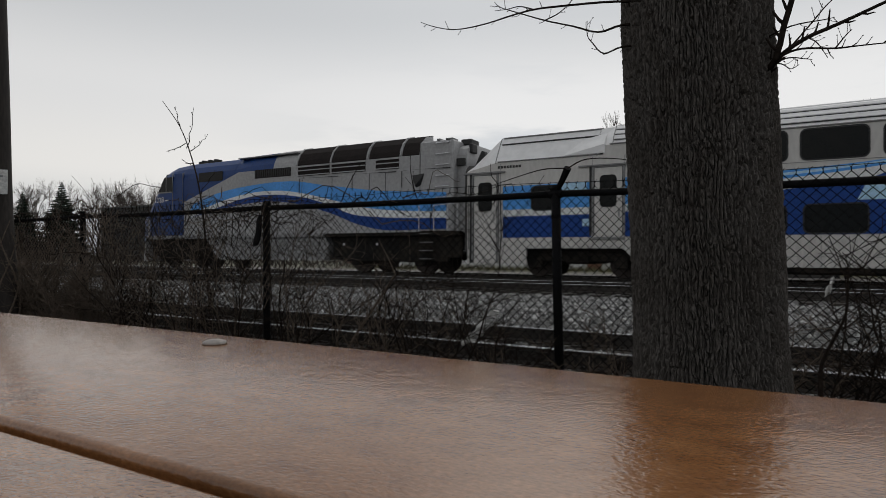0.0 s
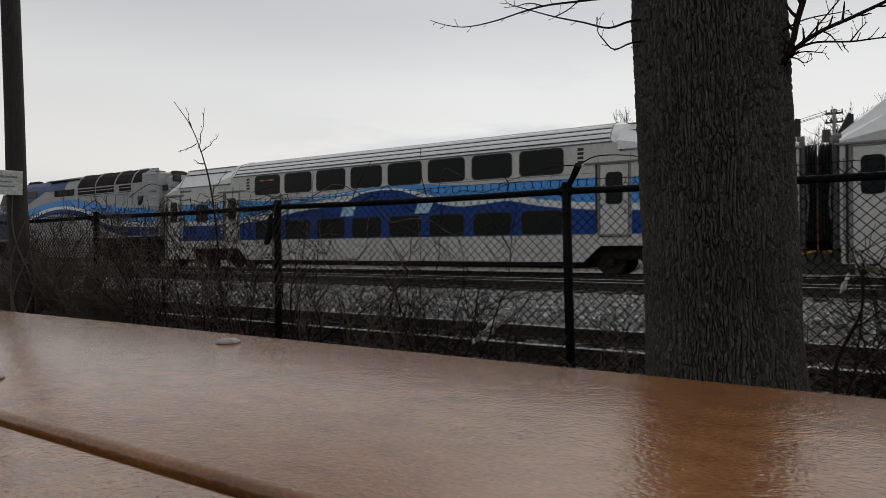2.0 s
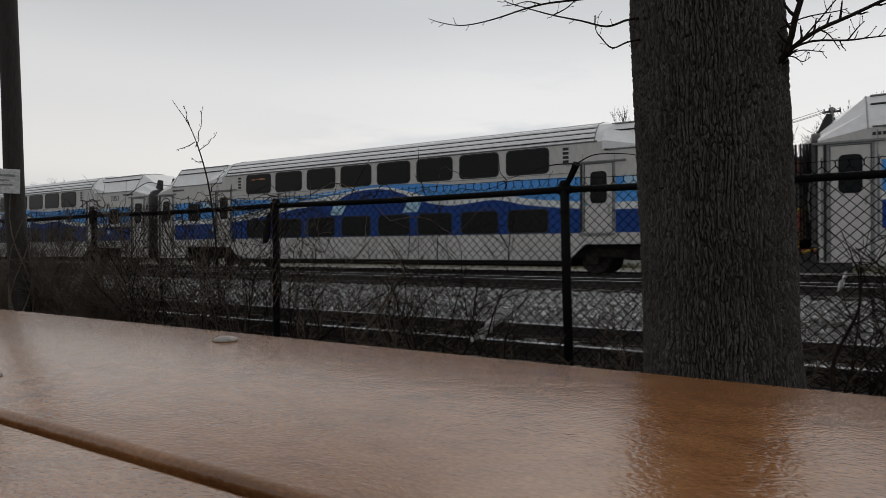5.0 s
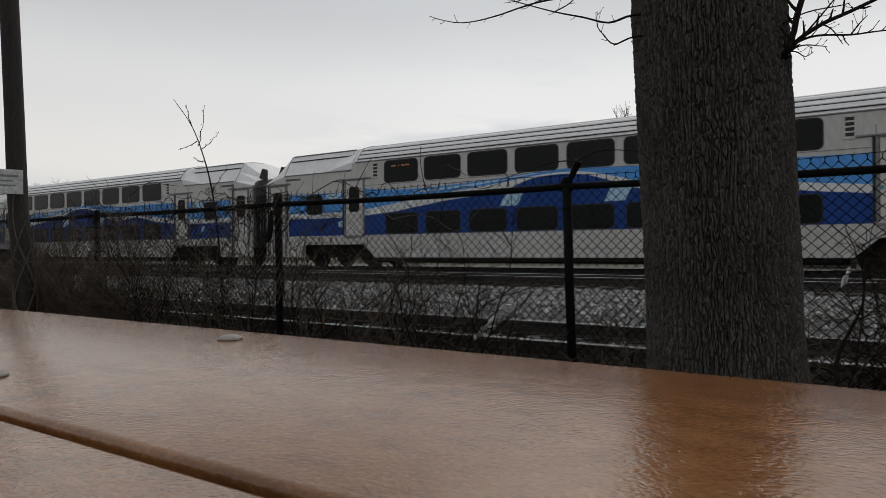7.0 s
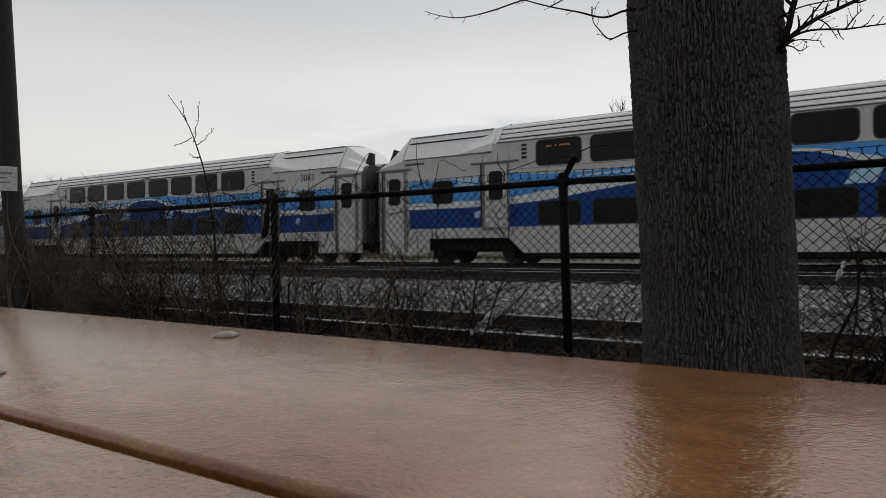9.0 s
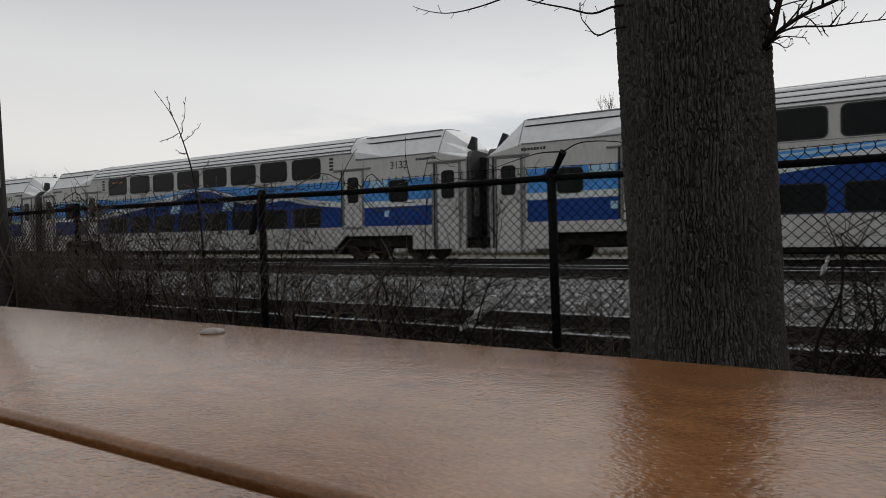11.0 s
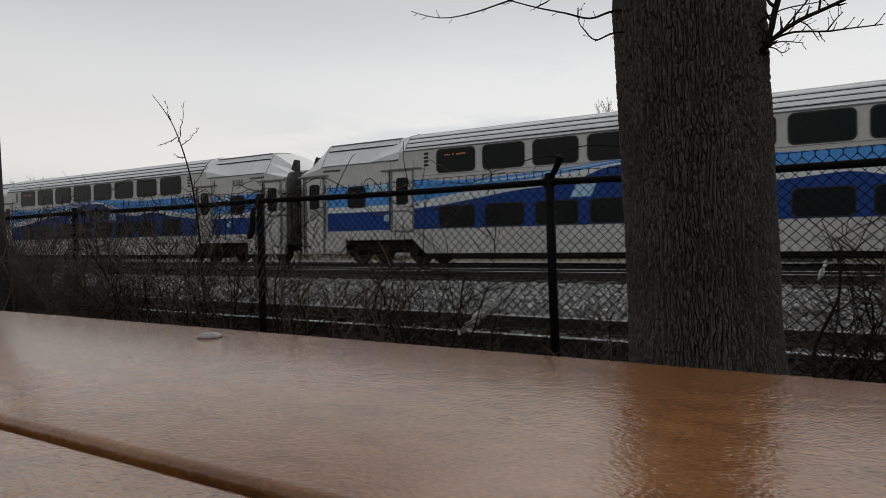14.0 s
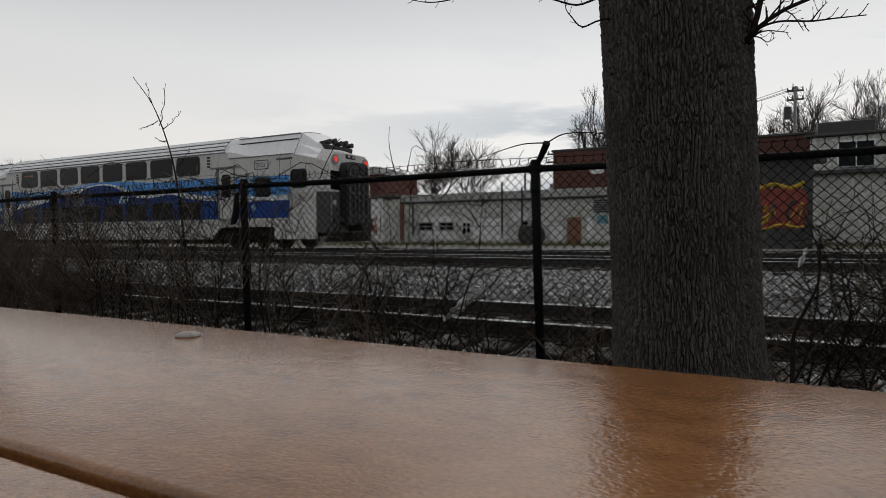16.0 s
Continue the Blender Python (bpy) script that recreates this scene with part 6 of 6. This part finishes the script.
    for z, wob, rad in ((2.36, 0.10, 0.07), (0.84, 0.07, 0.05), (1.30, 0.12, 0.06)):
        part("sprayed_line", Mesh().tube([(-0.75 + 2.1 * t, 25.981, z + wob * math.sin(11 * t + z) + 0.12 * t) for t in np.linspace(0, 1 if z > 2 or z < 1 else 0.5, 16)], rad, n=4), GRAF_Y, s)
    for k in range(7):
        x = -0.7 + 0.33 * k
        part("sprayed_drip", Mesh().tube([(x, 25.982, 2.34), (x + rr.normal(0, 0.04), 25.982, 2.34 + rr.uniform(0.1, 0.3))], 0.04, 0.01, n=4), GRAF_Y, s)


build_low_warehouse()


def build_drum():
    d = thing("cable_drum", "dark weathered cable drum beside the warehouse wall", "cable drum", (-10.9, 30.6, 0.08))
    for x in (-0.45, 0.45):
        part("flange", Mesh().disc((x, 0, 0.52), "x", 0.52, 0.10, 24), SHED, d)
    part("core", Mesh().disc((0, 0, 0.52), "x", 0.30, 0.86, 18), DARKMETAL, d)
    d.rotation_euler[2] = radians(68)


build_drum()


def build_verge_grass():
    """Dry tufts along the foot of the warehouse."""
    m = Mesh()
    r = np.random.default_rng(31)
    for _ in range(3200):
        x, y = r.uniform(-24, 12), 31.6 - abs(r.normal(0, 1.1))
        h = r.uniform(0.10, 0.34)
        a = r.uniform(0, 6.28)
        dx, dy = 0.03 * math.cos(a), 0.03 * math.sin(a)
        lx, ly = r.normal(0, 0.07, 2)
        m.add([(x - dx, y - dy, 0.05), (x + dx, y + dy, 0.05), (x + lx, y + ly, 0.05 + h)], [(0, 1, 2)])
    tagged(part("verge_grass", m, GRASS), "dry yellow-green grass tufts along the warehouse wall", "grass", kind="stuff")


build_verge_grass()


def grow(m, p, d, L, r0, depth, r, thin):
    n = 4
    pts = wander(p, d, L, n, 0.09, r)
    m.tube(pts, r0, max(thin, r0 * 0.6), n=5 if depth > 3 else 3, cap=False)
    if depth == 0:
        return
    for k in range(3 if depth > 1 else 5):
        i = r.integers(1, n + 1)
        dd = np.array(pts[i] - pts[i - 1])
        dd = dd / np.linalg.norm(dd) + r.normal(0, 0.34, 3) + (0, 0, 0.22)
        grow(m, pts[i], dd, L * r.uniform(0.6, 0.85), max(thin, r0 * 0.55), depth - 1, r, thin)


def build_far_tree(x, y, h, seed, depth=5, label="bare leafless tree beyond the tracks"):
    r = np.random.default_rng(seed)
    t = thing("bare_tree", label, "tree", (x, y, ground_z(y) - 0.1), "bare trees beyond the tracks")
    tr, cr = Mesh(), Mesh()
    L = h * 0.31
    thin = 0.0075 * y / 40
    base = wander((0, 0, 0), (0, 0, 1), L, 4, 0.05, r)
    tr.tube(base, h * 0.022, h * 0.016, n=8)
    part("trunk", tr, FARTWIG, t)
    for k in range(4):
        grow(cr, base[-1], (r.normal(0, 0.30), r.normal(0, 0.30), 1.0), L * 0.95, h * 0.011, depth - 1, r, thin)
    part("crown", cr, FARTWIG, t)


for k, (x, y, h) in enumerate(((-32.3, 60, 12.5), (-29.0, 62, 10.5), (-35.5, 64, 10.0), (-15.0, 60, 15.5), (-11.0, 64, 14.0), (-0.5, 58, 12.5), (3.5, 60, 14.2), (6.5, 58, 13.8), (9.5, 60, 14.5), (13.5, 62, 14.0),
                              (-102.4, 60, 12.6), (-97.5, 61, 11.2), (-92.9, 60, 12.2), (-87.5, 61, 11.4), (-124.0, 60, 12.8), (-117.0, 62, 11.6), (-82.0, 58, 10.5))):
    build_far_tree(x, y, h * (0.92 if -60 < x < -25 else 0.83 if x > -60 else 0.98), 40 + k, 6 if y > 55 else 5)


def build_spruce(x, y, h, seed):
    r = np.random.default_rng(seed)
    t = thing("spruce_tree", "dark green spruce with drooping boughs", "tree", (x, y, ground_z(y)), "spruces")
    part("trunk", Mesh().tube([(0, 0, 0), (0, 0, h)], h * 0.02, 0.02, n=6), FARTWIG, t)
    c = Mesh()
    for z in np.arange(h * 0.08, h * 0.99, h * 0.022):
        w = (1 - z / h) ** 0.9 * h * 0.40 + 0.05
        for k in range(14):
            a = r.uniform(0, 6.28)
            L = w * r.uniform(0.6, 1.15)
            tip = np.array([L * math.cos(a), L * math.sin(a), z - 0.25 * L + 0.12 * L])
            s = np.array([-math.sin(a), math.cos(a), 0]) * (0.10 * L + 0.06)
            mid = tip * (0.55, 0.55, 1) + (0, 0, 0.02)
            c.add([(0, 0, z), tuple(mid + s), tuple(tip), tuple(mid - s), tuple(mid - (0, 0, 0.16))], [(0, 1, 2, 3), (0, 1, 4), (1, 2, 4), (2, 3, 4), (3, 0, 4)])
    part("crown", c, NEEDLE, t)


build_spruce(-75.9, 40, 9.5, 1)
build_spruce(-87.1, 41, 8.9, 2)
build_spruce(-91.0, 43, 8.0, 3)
far = thing("brown_building", "low brown flat-roofed building in the distance", "building")
part("wall", Mesh().box(-69.5, -58.0, 41.0, 47.0, 0.0, 6.0, 0.02), SHED, far)
part("roof", Mesh().box(-69.8, -57.7, 40.8, 47.2, 6.0, 6.2, 0.02), DARKMETAL, far)


def build_hedge():
    m = Mesh()
    r = np.random.default_rng(77)
    for _ in range(2600):
        x, y = r.uniform(-210, -22), r.uniform(27, 42)
        if -70 < x < -57 and y > 38:
            y = 30
        m.tube(wander((x, y, 0.0), (r.normal(0, 0.3), r.normal(0, 0.3), 1), r.uniform(0.8, 3.2) * (1.4 if x < -60 else 0.5), 3, 0.2, r), 0.035, 0.015, n=3, cap=False)
    tagged(part("far_scrub", m, FARTWIG), "leafless scrub along the far side of the line", "scrub", kind="stuff")


build_hedge()


def build_line_pole(x, y, h, arm):
    p = thing("utility_pole", "grey utility pole with crossarms and wires", "utility pole", (x, y, 0), "line poles")
    part("shaft", Mesh().tube([(0, 0, 0), (0, 0, h)], 0.13, 0.10, n=10), GREYTRIM, p)
    for z in (h - 0.3, h - 0.9):
        a = part("crossarm", Mesh().box(-arm, arm, -0.06, 0.06, z - 0.06, z + 0.06), DARKMETAL, p)
        for k in (-0.9, -0.3, 0.3, 0.9):
            part("insulator", Mesh().tube([(arm * k, 0, z + 0.06), (arm * k, 0, z + 0.26)], 0.05, 0.03, n=6), DARKMETAL, a)
    part("transformer", Mesh().tube([(-0.45, -0.1, h - 2.2), (-0.45, -0.1, h - 1.4)], 0.25, n=10), DARKMETAL, p)
    for k in (-0.9, 0.3, 0.9):
        part("line_wire", Mesh().tube([(arm * k - q * 16, q * 12, h - 0.1 - 2.2 * q * (1 - q)) for q in np.linspace(0, 1, 8)], 0.02, n=3), DARKMETAL, p)


build_line_pole(1.9, 48.0, 10.6, 0.5)
build_line_pole(-13.2, 44.0, 6.9, 1.2)
motions()
